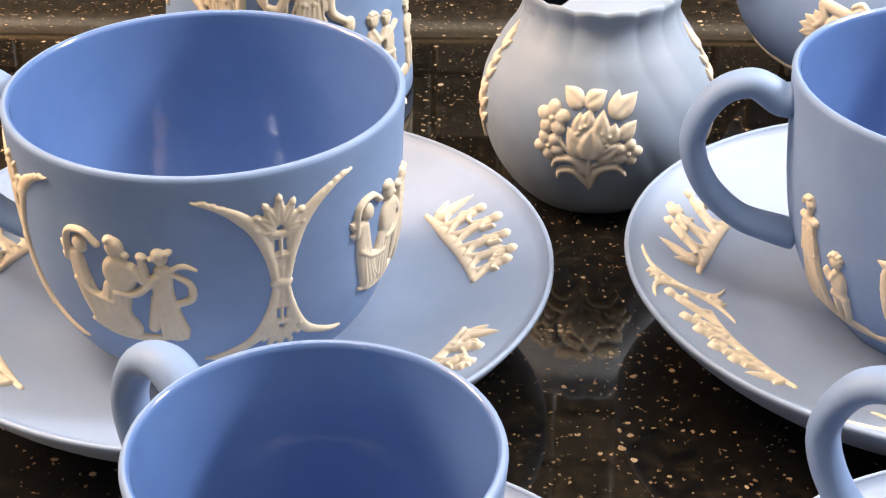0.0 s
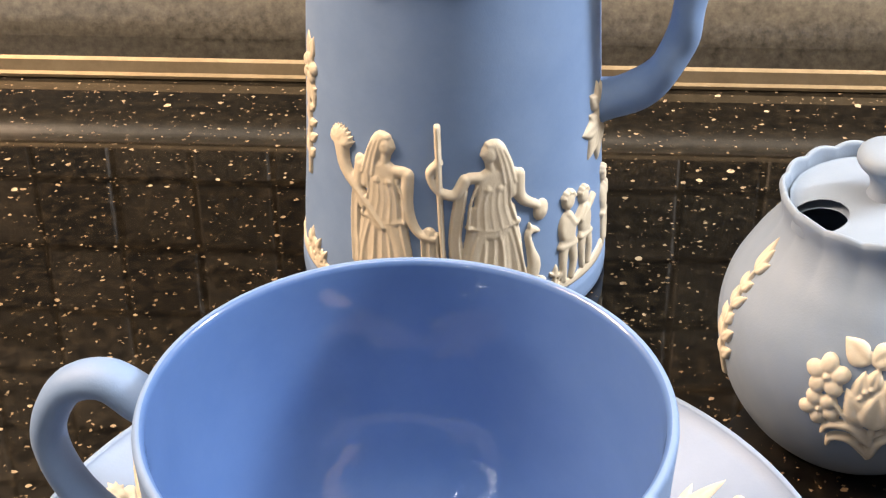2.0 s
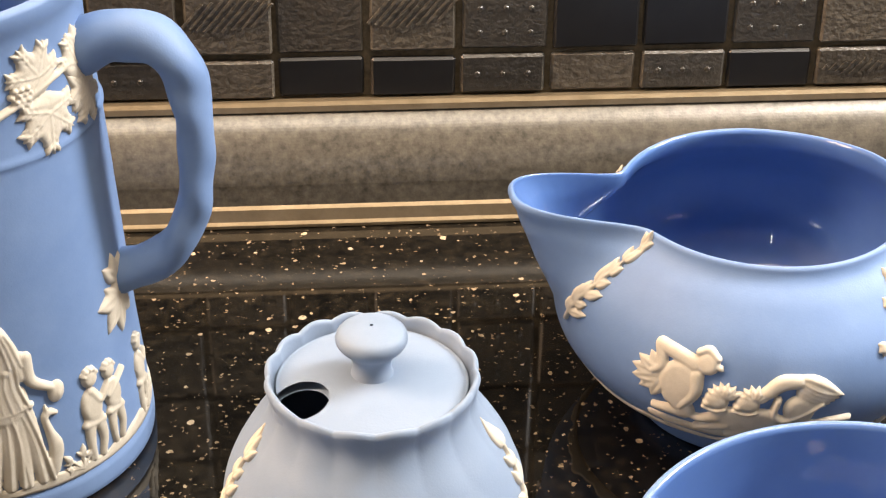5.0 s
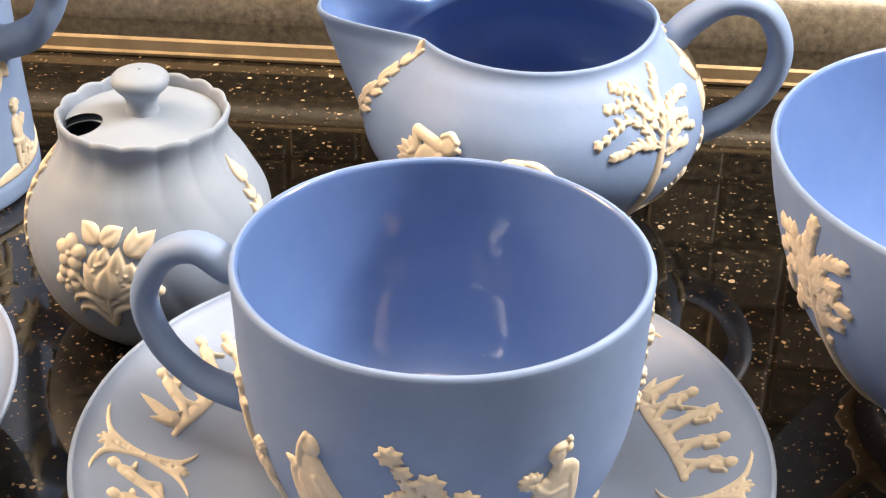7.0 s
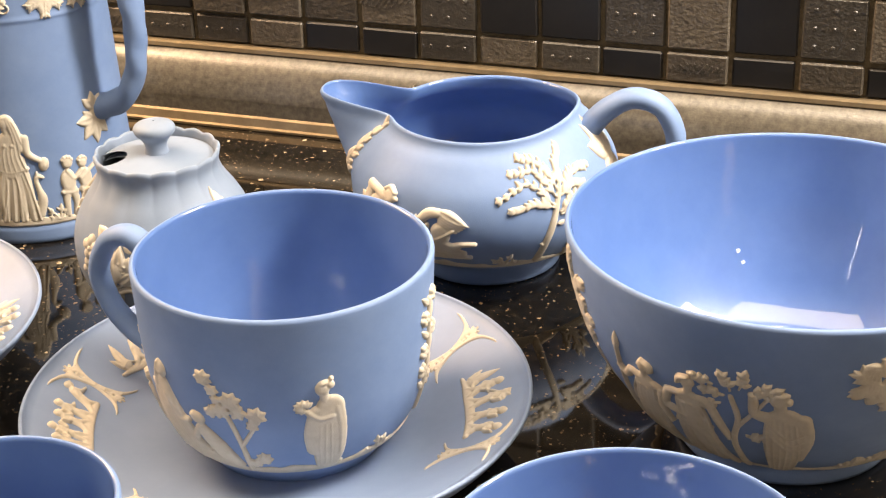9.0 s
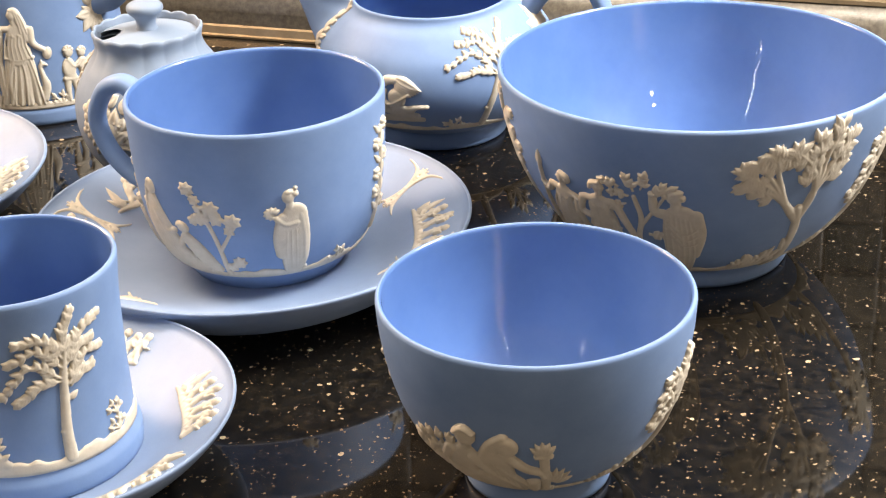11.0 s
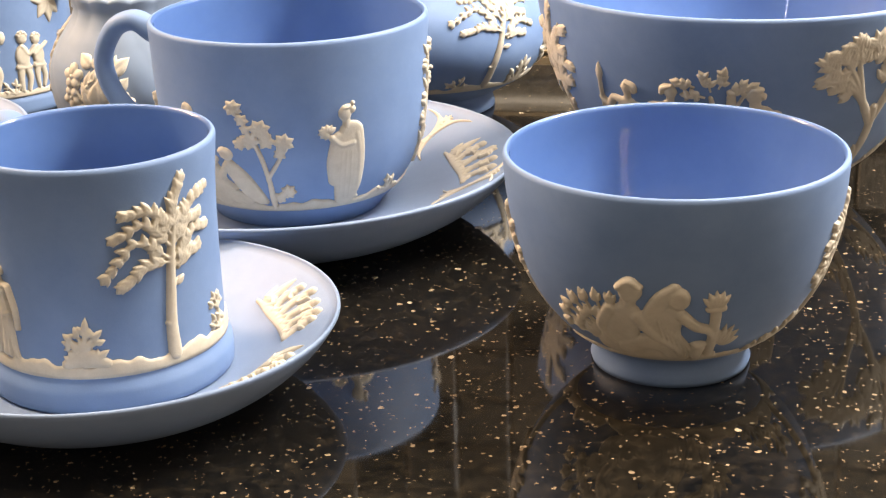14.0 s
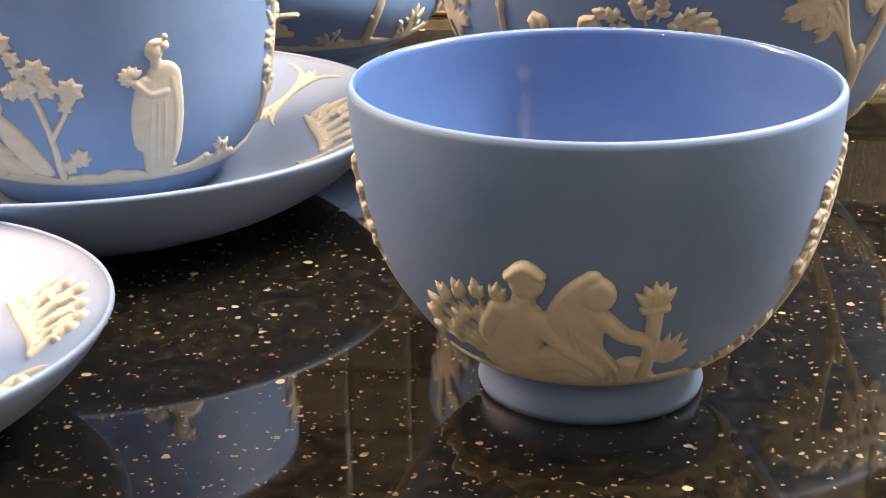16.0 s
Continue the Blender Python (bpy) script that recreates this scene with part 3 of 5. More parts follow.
def cloaked(R):
    """A plain wrapped figure seen from the side, holding a bunch of flowers out before it."""
    R.stroke([(1.2, 21.2, 3.8), (1.1, 14, 4.6), (1.1, 6, 4.6), (1.0, 1.6, 3.8)], 0.95).stroke([(3.2, 1.0, 1.0), (5.2, 0.6, 0.6)], 0.8)
    R.stroke([(-2.2, 19.6, 2.6), (-3.0, 13, 3.0), (-2.7, 7.8, 2.8)], 0.98)
    R.stroke([(2.8, 21, 1.5), (3.8, 14, 1.3), (4.0, 5, 1.2)], 1.1)
    R.stroke([(-0.2, 23.5, 1.3), (-0.3, 25.4, 1.2)], 1.0).blob(-0.7, 27.2, 1.9, 2.2, 10, 1.25).blob(1.3, 28.2, 1.2, 1.2, 0, 1.3).blob(-0.4, 29.0, 1.7, 0.8, 15, 1.4).blob(1.6, 30.0, 0.7, 0.7, 0, 1.2)
    R.stroke([(1.6, 18.5, 1.3), (-1.8, 18.2, 1.2), (-4.4, 20.4, 1.1)], 1.25)
    for k in range(8):
        a = math.radians(30 + 32 * k)
        R.leaf(-5.6, 22.2, -5.6 + 2.9 * math.cos(a), 22.2 + 2.5 * math.sin(a), 0.95, 1.0 + 0.12 * (k % 3))
    for k in range(3):
        R.stroke([(-1.6 + 1.4 * k, 16, 0.35), (-1.9 + 1.6 * k, 9, 0.4), (-1.6 + 1.6 * k, 1.4, 0.4)], 1.1)
    return R


def flower_tree(R):
    """A slender bent stem with flat clumps of lobed blossom."""
    R.stroke([(1.2, 0, 1.1), (0.6, 9, 0.8), (-1.6, 18, 0.7), (-6.4, 28, 0.5)], 1.0).stroke([(0.6, 9, 0.7), (4.4, 15, 0.6), (5.4, 18.5, 0.5)], 0.95).stroke([(1, 2, 0.6), (6, 4, 0.5)], 0.9)
    for x, y, n, size in ((-7.6, 30, 5, 1.7), (-5.4, 26.6, 4, 1.3), (-3.6, 20.6, 5, 1.9), (-0.6, 24, 5, 2.0), (1.0, 20.6, 4, 1.7), (-6.6, 19.6, 4, 1.4), (5.8, 20, 5, 1.9), (4.6, 16.6, 4, 1.2), (6.2, 4.6, 5, 1.6), (3.4, 2.6, 4, 1.3), (-4.6, 24, 3, 1.1)):
        R.blob(x, y, size * 1.2, size * 1.1, 0, 0.95)
        for k in range(n + 2):
            a = 6.28 * k / (n + 2) + x
            R.leaf(x, y, x + 1.75 * size * math.cos(a), y + 1.6 * size * math.sin(a), size * 0.62, 0.95 + 0.25 * ((k + n) % 2))
    return R


def mourning_group(R):
    """A seated wrapped figure with a smaller one leaning against its knees."""
    R.blob(-6.4, 27.4, 2.1, 2.6, 12, 1.3).stroke([(-7, 29.4, 0.8), (-8.4, 26, 1.0), (-9, 22, 1.2)], 1.4)
    R.stroke([(-6.6, 23, 2.6), (-5.8, 17, 4.6), (-3.4, 9, 6.4), (0, 4, 5.0)], 1.05).stroke([(-9.6, 21, 1.0), (-11, 18.5, 1.2), (-9, 10, 2.6), (-6, 3, 3.0)], 0.95).leaf(-9.5, 20.5, -13.2, 21.6, 1.1)
    R.stroke([(-5.6, 20, 1.5), (-2.4, 14, 1.4), (1.2, 14.4, 1.1)], 1.4)
    R.blob(5.0, 16.4, 2.2, 1.9, -25, 1.4).blob(3.8, 17.4, 1.4, 1.0, 20, 1.55)
    R.stroke([(5.6, 12.6, 2.2), (8.6, 8.5, 3.0), (12, 3.5, 2.6), (14.6, 1.4, 1.0)], 1.1).stroke([(4.6, 13, 1.2), (2.4, 8.6, 1.0), (6, 5.6, 0.9)], 1.35).stroke([(2, 3, 2.6), (9, 2, 2.2)], 0.9)
    for k in range(5):
        R.stroke([(-8.5 + 1.6 * k, 17 - k, 0.4), (-7 + 1.9 * k, 9 - 0.6 * k, 0.45), (-6.5 + 2.5 * k, 2.2, 0.45)], 1.25)
    return R


def frieze_group(R, w, h, seed=0, tree=False):
    """A crowded row of small tumbling figures on a strip of ground, with leaves at one end."""
    rnd = random.Random(seed)
    R.stroke([(-w / 2, 0.06 * h, 0.06 * h), (-w / 6, 0.0, 0.13 * h), (w / 5, 0.02 * h, 0.12 * h), (w / 2, 0.05 * h, 0.08 * h)], 0.85)
    n = 4 if tree else 5
    for k in range(n):
        x = -w * 0.24 + w * 0.74 * k / (n - 0.4) + rnd.uniform(-0.03, 0.03) * w
        tall = h * rnd.uniform(0.74, 0.98)
        lean = rnd.uniform(0.05, 0.42) * h
        hip = (x + 0.02 * h + lean * 0.3, tall * 0.42)
        R.stroke([(x - rnd.uniform(0.08, 0.24) * h, 0.04 * h, 0.066 * h), (x - 0.03 * h, tall * 0.22, 0.09 * h), (*hip, 0.12 * h)], 1.0)
        R.stroke([(x + rnd.uniform(0.12, 0.3) * h, 0.05 * h, 0.064 * h), (x + 0.14 * h, 0.24 * h, 0.085 * h), (*hip, 0.12 * h)], 1.15)
        R.stroke([(*hip, 0.13 * h), (x + lean * 0.6, tall * 0.6, 0.12 * h), (x + lean * 0.8, tall * 0.74, 0.13 * h)], 1.3)
        R.blob(x + lean * 1.05, tall * 0.95, 0.115 * h, 0.12 * h, 0, 1.5)
        R.stroke([(x + lean * 0.8 - 0.05 * h, tall * 0.78, 0.03 * h), (x + lean * 1.1 + 0.04 * h, tall, 0.03 * h)], 1.65)
        for side in (-1, 1):
            ex, ey = x + lean + side * rnd.uniform(0.15, 0.24) * h, tall * rnd.uniform(0.5, 0.85)
            R.stroke([(x + lean * 0.8, tall * 0.74, 0.055 * h), (x + lean * 0.7 + side * 0.14 * h, tall * 0.58, 0.05 * h), (ex, ey, 0.04 * h)], 1.45)
    if tree:
        R.stroke([(-w * 0.3, 0.1 * h, 0.05 * h), (-w * 0.1, 0.6 * h, 0.045 * h), (w * 0.02, 0.85 * h, 0.04 * h)], 1.0)
        for k in range(12):
            a = rnd.uniform(0, 6.28)
            R.leaf(w * 0.04, 0.9 * h, w * 0.04 + 0.22 * h * math.cos(a), 0.9 * h + 0.22 * h * math.sin(a), 0.05 * h, rnd.uniform(1.0, 1.3))
    for dx, top, wd in ((-0.47, 0.6, 0.1), (-0.34, 0.95, 0.14)):
        R.leaf(-w * 0.4, 0.05 * h, dx * w, top * h, wd * h, 1.0 + 0.2 * top)
    R.blob(-w * 0.38, 0.26 * h, 0.2 * h, 0.17 * h, 0, 1.2).stroke([(-w * 0.44, 0.2 * h, 0.03 * h), (-w * 0.36, 0.27 * h, 0.03 * h), (-w * 0.29, 0.18 * h, 0.03 * h)], 1.4)
    return R


# ---------------------------------------------------------------- setting
def granite():
    m = material("black_granite", (0.012, 0.011, 0.010), 0.05, 0, 0.90)
    tc = coords(m)
    base = node(m, "ShaderNodeTexNoise", Scale=260.0, Detail=8.0, Roughness=0.75)
    link(m, tc, "Object", base, "Vector")
    r0 = ramp(m, [(0.40, (0.002, 0.002, 0.002)), (0.54, (0.009, 0.0075, 0.0055)), (0.64, (0.022, 0.017, 0.011)), (0.78, (0.045, 0.036, 0.026))])
    link(m, base, "Fac", r0, "Fac")
    colour = r0
    for scale, size, tint, seed in ((230.0, 0.27, (0.40, 0.32, 0.22), 0.95), (460.0, 0.34, (0.25, 0.19, 0.125), 0.875), (1000.0, 0.46, (0.15, 0.11, 0.07), 0.83)):
        v = node(m, "ShaderNodeTexVoronoi", Scale=scale, Randomness=1.0)
        warp = node(m, "ShaderNodeTexNoise", Scale=scale * 1.5, Detail=2.0)
        add = node(m, "ShaderNodeMixRGB", Fac=0.0016)
        add.blend_type = "ADD"
        link(m, tc, "Object", warp, "Vector")
        link(m, tc, "Object", add, 1)
        link(m, warp, "Color", add, 2)
        link(m, add, "Color", v, "Vector")
        sep = node(m, "ShaderNodeSeparateColor")
        link(m, v, "Color", sep, "Color")
        pick = node(m, "ShaderNodeMath")
        pick.operation = "GREATER_THAN"
        pick.inputs[1].default_value = seed
        link(m, sep, "Red", pick, 0)
        near = node(m, "ShaderNodeMath")
        near.operation = "MULTIPLY"
        link(m, sep, "Green", near, 0)
        near.inputs[1].default_value = size
        less = node(m, "ShaderNodeMath")
        less.operation = "LESS_THAN"
        link(m, v, "Distance", less, 0)
        link(m, near, "Value", less, 1)
        both = node(m, "ShaderNodeMath")
        both.operation = "MULTIPLY"
        link(m, pick, "Value", both, 0)
        link(m, less, "Value", both, 1)
        mix = node(m, "ShaderNodeMixRGB")
        link(m, both, "Value", mix, "Fac")
        link(m, colour, "Color", mix, 1)
        mix.inputs[2].default_value = (*tint, 1)
        colour = mix
    link(m, colour, "Color", bsdf(m), "Base Color")
    return m


GRANITE = granite()
STRIP = mottled("grey_speckled_strip", (0.036, 0.033, 0.027), (0.130, 0.118, 0.096), 380, 0.28, 0.7, 0.25, 1200)
STEEL = mottled("brushed_trim", (0.21, 0.16, 0.10), (0.30, 0.24, 0.155), 120, 0.42)
bsdf(STEEL).inputs["Metallic"].default_value = 0.8
GROUT = mottled("brown_grout", (0.062, 0.048, 0.030), (0.15, 0.118, 0.074), 500, 0.9, 0.2, 0.4, 3000)
TILE_STONE = mottled("brown_stone_tile", (0.038, 0.033, 0.027), (0.108, 0.094, 0.074), 380, 0.45, 0.5, 0.8, 700, 0.0006, 0.35)
TILE_GLASS = mottled("black_glass_tile", (0.006, 0.006, 0.007), (0.012, 0.012, 0.013), 100, 0.38, 0.5)
TILE_GREY = mottled("dark_grey_tile", (0.025, 0.023, 0.020), (0.060, 0.055, 0.047), 420, 0.38, 0.5, 0.7, 900, 0.0005, 0.35)
WALL = mottled("painted_wall", (0.42, 0.37, 0.30), (0.48, 0.42, 0.345), 4, 0.8)

WALL_Y, X0, X1 = 0.2445, -1.2, 1.6
worktop = tagged(box("worktop", (X0, -0.62, -0.04), (X1, 0.262, 0.0), GRANITE, None, 0.0), "polished black granite worktop with gold and grey specks", "worktop", kind="structure")
tagged(box("wall_back", (X0, WALL_Y + 0.0022, -0.9), (X1, WALL_Y + 0.15, 2.4), GROUT), "brown grouted back wall behind the mosaic", "wall", kind="structure")
tagged(box("wall_left", (X0 - 0.1, -2.6, -0.9), (X0, WALL_Y + 0.15, 2.4), WALL), "plain painted side wall", "wall", kind="structure")
tagged(box("wall_right", (X1, -2.6, -0.9), (X1 + 0.1, WALL_Y + 0.15, 2.4), WALL), "plain painted side wall", "wall", kind="structure")
tagged(box("wall_front", (X0 - 0.1, -2.7, -0.9), (X1 + 0.1, -2.6, 2.4), WALL), "plain painted wall behind the camera", "wall", kind="structure")
tagged(box("ceiling", (X0 - 0.1, -2.7, 2.4), (X1 + 0.1, WALL_Y + 0.15, 2.5), WALL), "plain painted ceiling", "ceiling", kind="structure")
tagged(box("floor", (X0 - 0.1, -2.7, -0.95), (X1 + 0.1, WALL_Y + 0.15, -0.9), TILE_STONE), "dark stone floor", "floor", kind="structure")


def extrude_x(name, profile, mat, parent=None, label=""):
    verts = [(x, y, z) for x in (X0, X1) for y, z in profile]
    n = len(profile)
    faces = [(k, (k + 1) % n, n + (k + 1) % n, n + k) for k in range(n)] + [tuple(range(n))[::-1], tuple(range(n, 2 * n))]
    return part(name, verts, faces, mat, parent, label, smooth=False)


upstand = thing("trim", 0, 0, 0, 0, "grey speckled sloping sealing strip with metal edges", "trim")
tagged(upstand, kind="structure")
bulge = [(0.2310, 0.0052), (0.2311, 0.0080), (0.2312, 0.0107)]
for k in range(25):
    a = math.radians(5 + 67 * k / 24)
    bulge.append((0.2312 + 0.0175 * (math.cos(math.radians(5)) - math.cos(a)), 0.0120 + 0.0206 * (math.sin(a) - math.sin(math.radians(5)))))
extrude_x("strip", bulge + [(0.2490, 0.0297), (0.2490, 0.0005), (0.2310, 0.0005)], STRIP, upstand)
extrude_x("lower_edge", [(0.2274, 0.0004), (0.2274, 0.0013), (0.2287, 0.0018), (0.2297, 0.0050), (0.2312, 0.0057), (0.2322, 0.0004)], STEEL, upstand, "brass-toned metal lower edge")
extrude_x("upper_edge", [(0.2413, 0.0297), (0.2417, 0.0313), (0.2433, 0.0319), (0.2500, 0.0319), (0.2500, 0.0297)], STEEL, upstand, "metal upper edge")


# ---------------------------------------------------------------- the tea set
def saucer(x, y, turn, radius, label, tall=1.0):
    """A dish with a well in the middle, a sloping border and a foot ring. Height 22 mm."""
    k = radius / 0.072
    ob = thing("saucer", x, y, 0, turn, label, "saucer", "saucers")
    outer = [(0.040 * k, 0.0), (0.0425 * k, 0.0012), (0.0515 * k, 0.0045), (0.0605 * k, 0.0098), (0.0680 * k, 0.0164), (0.0718 * k, 0.0213)]
    inner = [(0.0705 * k, 0.0216), (0.066 * k, 0.0192), (0.056 * k, 0.0138), (0.044 * k, 0.0086), (0.032 * k, 0.0064), (0.027 * k, 0.0058), (0.012 * k, 0.0056), (0.0005, 0.0056)]
    outer, inner = [(r, z * tall) for r, z in outer], [(r, z * tall) for r, z in inner]
    turned("dish", outer, inner, [SAUCER], ob, n_out=24, n_in=28, rim=0.0006)
    return ob, flat_surface(inner[::-1])


def loop_handle(parent, r_top, z_top, r_low, z_low, reach, mat=None, thick=0.0042, r=0.0):
    """A plain loop handle along +x of its vessel."""
    drop = z_top - z_low
    path = [(r_top - 0.0003, 0, z_top), (r_top + 0.0022, 0, z_top + 0.0001), (r_top + 0.42 * reach, 0, z_top + 0.0034), (r_top + 0.76 * reach, 0, z_top + 0.0008),
            (r_top + 0.98 * reach, 0, z_top - 0.22 * drop), (r_top + 0.97 * reach, 0, z_top - 0.44 * drop), (r_top + 0.78 * reach, 0, z_top - 0.68 * drop),
            (r_top + 0.42 * reach, 0, z_low + 0.12 * drop), (r_low + 0.0030, 0, z_low + 0.0008), (r_low - 0.0002, 0, z_low)]
    w = [(thick * 1.15, thick), (thick, thick * 0.8), (thick * 0.95, thick * 0.75), (thick * 0.95, thick * 0.75), (thick, thick * 0.75), (thick * 1.1, thick * 0.9)]
    return tube("handle", path, w, mat or JASPER, parent)


CUP_OUT = [(0.02519, 0.00000), (0.02628, 0.00180), (0.02964, 0.00550), (0.03478, 0.01250), (0.03843, 0.02350), (0.04011, 0.03600), (0.04071, 0.04800), (0.04120, 0.05680)]
CUP_IN = [(0.03932, 0.05680), (0.03883, 0.04600), (0.03794, 0.03500), (0.03626, 0.02450), (0.03211, 0.01380), (0.02371, 0.00750), (0.01087, 0.00520), (0.00049, 0.00480)]


def teacup(x, y, turn, handle, label):
    ob = thing("teacup", x, y, 0.0058, turn, label, "teacup", "teacups")
    turned("bowl", CUP_OUT, CUP_IN, [JASPER, INNER], ob)
    loop_handle(ob, 0.0408, 0.0510, 0.0372, 0.0185, 0.0200, thick=0.0038)
    return ob, lathe_surface(CUP_OUT)


CAN_OUT = [(0.0262, 0.0), (0.0283, 0.0008), (0.0283, 0.0062), (0.0272, 0.0082), (0.0268, 0.016), (0.0267, 0.03), (0.027, 0.045), (0.0278, 0.0553)]
CAN_IN = [(0.0262, 0.0553), (0.0253, 0.045), (0.025, 0.03), (0.0248, 0.015), (0.0235, 0.0075), (0.016, 0.0048), (0.0005, 0.0042)]


def coffee_can(x, y, turn, label):
    ob = thing("coffee_cup", x, y, 0.0058, turn, label, "coffee cup", "coffee cups")
    turned("bowl", CAN_OUT, CAN_IN, [JASPER, INNER], ob)
    loop_handle(ob, 0.0272, 0.0495, 0.0268, 0.0185, 0.0205, thick=0.0036)
    return ob, lathe_surface(CAN_OUT)


def bowl(x, y, turn, outer, inner, label):
    ob = thing("bowl", x, y, 0, turn, label, "bowl", "bowls")
    turned("body", outer, inner, [JASPER, INNER], ob, seg=192)
    return ob, lathe_surface(outer)


SMALL_OUT = [(0.01882, 0.00000), (0.01921, 0.00120), (0.01833, 0.00552), (0.02107, 0.00782), (0.02793, 0.01354), (0.03381, 0.02257), (0.03744, 0.03310), (0.03940, 0.04363), (0.04008, 0.05175)]
SMALL_IN = [(0.03851, 0.05175), (0.03783, 0.04313), (0.03577, 0.03310), (0.03185, 0.02257), (0.02597, 0.01454), (0.01764, 0.00953), (0.00049, 0.00752)]
BIG_OUT = [(0.03049, 0.00000), (0.03131, 0.00121), (0.03049, 0.00554), (0.03507, 0.00856), (0.04320, 0.01510), (0.05184, 0.02669), (0.05794, 0.04028), (0.06170, 0.05438), (0.06343, 0.06475)]
BIG_IN = [(0.06160, 0.06475), (0.05977, 0.05438), (0.05591, 0.04028), (0.04961, 0.02699), (0.04117, 0.01662), (0.02846, 0.01057), (0.00051, 0.00856)]

small_bowl, S_SMALL = bowl(0.2822, -0.0847, 0, SMALL_OUT, SMALL_IN, "small pale blue bowl with white reclining figures on granite")
big_bowl, S_BIG = bowl(0.2956, 0.0575, 0, BIG_OUT, BIG_IN, "large blue bowl with white figures and trees")

saucer_a, S_SA = saucer(0.0036, 0.0010, 0, 0.0715, "pale blue saucer with white relief groups on its border")
cup_a, S_CA = teacup(0.0018, -0.0015, 170, 0, "blue teacup with white columns and dancing figures")
saucer_b, S_SB = saucer(0.1619, 0.0030, 0, 0.0715, "pale blue saucer with white columns and relief groups")
cup_b, S_CB = teacup(0.1649, 0.0064, 176, 0, "blue teacup with white standing figure and tree")
saucer_c, S_SC = saucer(0.1525, -0.1195, 0, 0.0552, "small pale blue saucer under a coffee cup", 0.86)
can_c, S_CC = coffee_can(0.1535, -0.1196, 145, "straight blue coffee cup with a white palm tree")
saucer_d, S_SD = saucer(0.0351, -0.1199, 0, 0.0552, "small pale blue saucer with a coffee cup on it", 0.86)
can_d, S_CD = coffee_can(0.0351, -0.1199, 136, "straight blue coffee cup with polished inside")


# -- jug
def jug_bend(phi, r, z):
    up = np.clip((z - 0.093) / 0.019, 0, 1)
    d = np.angle(np.exp(1j * (phi - math.radians(202))))
    g = np.exp(-(np.abs(d) / 0.42) ** 2.4)
    return r + 0.0108 * g * up ** 2, z - 0.0065 * g * up ** 2 - 0.0012 * up * (1 - np.cos(2 * phi)) / 2


JUG_OUT = [(0.03552, 0.00000), (0.03641, 0.00102), (0.03634, 0.00631), (0.03573, 0.00733), (0.03541, 0.01628), (0.03443, 0.03053), (0.03348, 0.05088), (0.03255, 0.07123), (0.03212, 0.08201), (0.03246, 0.08272), (0.03245, 0.08344), (0.03192, 0.08425), (0.03113, 0.09361), (0.03035, 0.10175), (0.03064, 0.10786), (0.03192, 0.11142), (0.03231, 0.11376)]
JUG_IN = [(0.02957, 0.11376), (0.02839, 0.10175), (0.02937, 0.08649), (0.03060, 0.06105), (0.03255, 0.02035), (0.03018, 0.00814), (0.00050, 0.00611)]
jug = thing("jug", 0.0020, 0.1385, 0, -8, "tall blue jug with white vine border and draped figures", "jug")
turned("body", JUG_OUT, JUG_IN, [JASPER, INNER], jug, jug_bend, seg=192, n_out=90)
S_JUG = lathe_surface(JUG_OUT, jug_bend)
tube("handle", [(0.0300, 0, 0.0985), (0.0375, 0, 0.1010), (0.0462, 0, 0.1000), (0.0512, 0, 0.0925), (0.0524, 0, 0.078), (0.0508, 0, 0.062), (0.0455, 0, 0.0518), (0.0390, 0, 0.0472), (0.0325, 0, 0.0450)],
     [(0.0062, 0.0060), (0.0054, 0.0052), (0.0054, 0.0046), (0.0046, 0.0040), (0.0043, 0.0037), (0.0043, 0.0037), (0.0046, 0.0043), (0.0056, 0.0052)], JASPER, jug, n=110,
     wave=lambda s, a: 0.05 * math.sin(a * 2 + s * 34) + 0.02 * math.sin(s * 52 + a), label="rope-twisted blue handle")


# -- preserve pot
def pot_bend(phi, r, z):
    w = np.clip((z - 0.036) / 0.017, 0, 1)
    body = np.clip(z / 0.01, 0, 1) * (1 - w)
    lobes = np.abs(np.sin(phi * 8))
    flute = np.abs(np.sin((phi + z * 18) * 8))
    return r * (1 + 0.020 * (lobes - 0.6) * w ** 2 + 0.008 * (flute - 0.6) * body), z + 0.0007 * (lobes - 0.5) * w ** 3


POT_OUT = [(0.01723, 0.00000), (0.01820, 0.00081), (0.02275, 0.00560), (0.02739, 0.01374), (0.02962, 0.02392), (0.02865, 0.03309), (0.02478, 0.04123), (0.02110, 0.04683), (0.01955, 0.05090), (0.02033, 0.05497)]
POT_IN = [(0.01897, 0.05497), (0.01839, 0.05090), (0.02033, 0.04581), (0.02517, 0.03665), (0.02662, 0.02443), (0.02420, 0.01222), (0.01742, 0.00509), (0.00048, 0.00407)]
pot = thing("preserve_pot", 0.0884, 0.0775, 0, 0, "pale blue lidded preserve pot with fluted body and white flowers", "preserve pot")
turned("body", POT_OUT, POT_IN, [PALE, PALE], pot, pot_bend, seg=256, n_out=60)
S_POT = lathe_surface(POT_OUT, pot_bend)


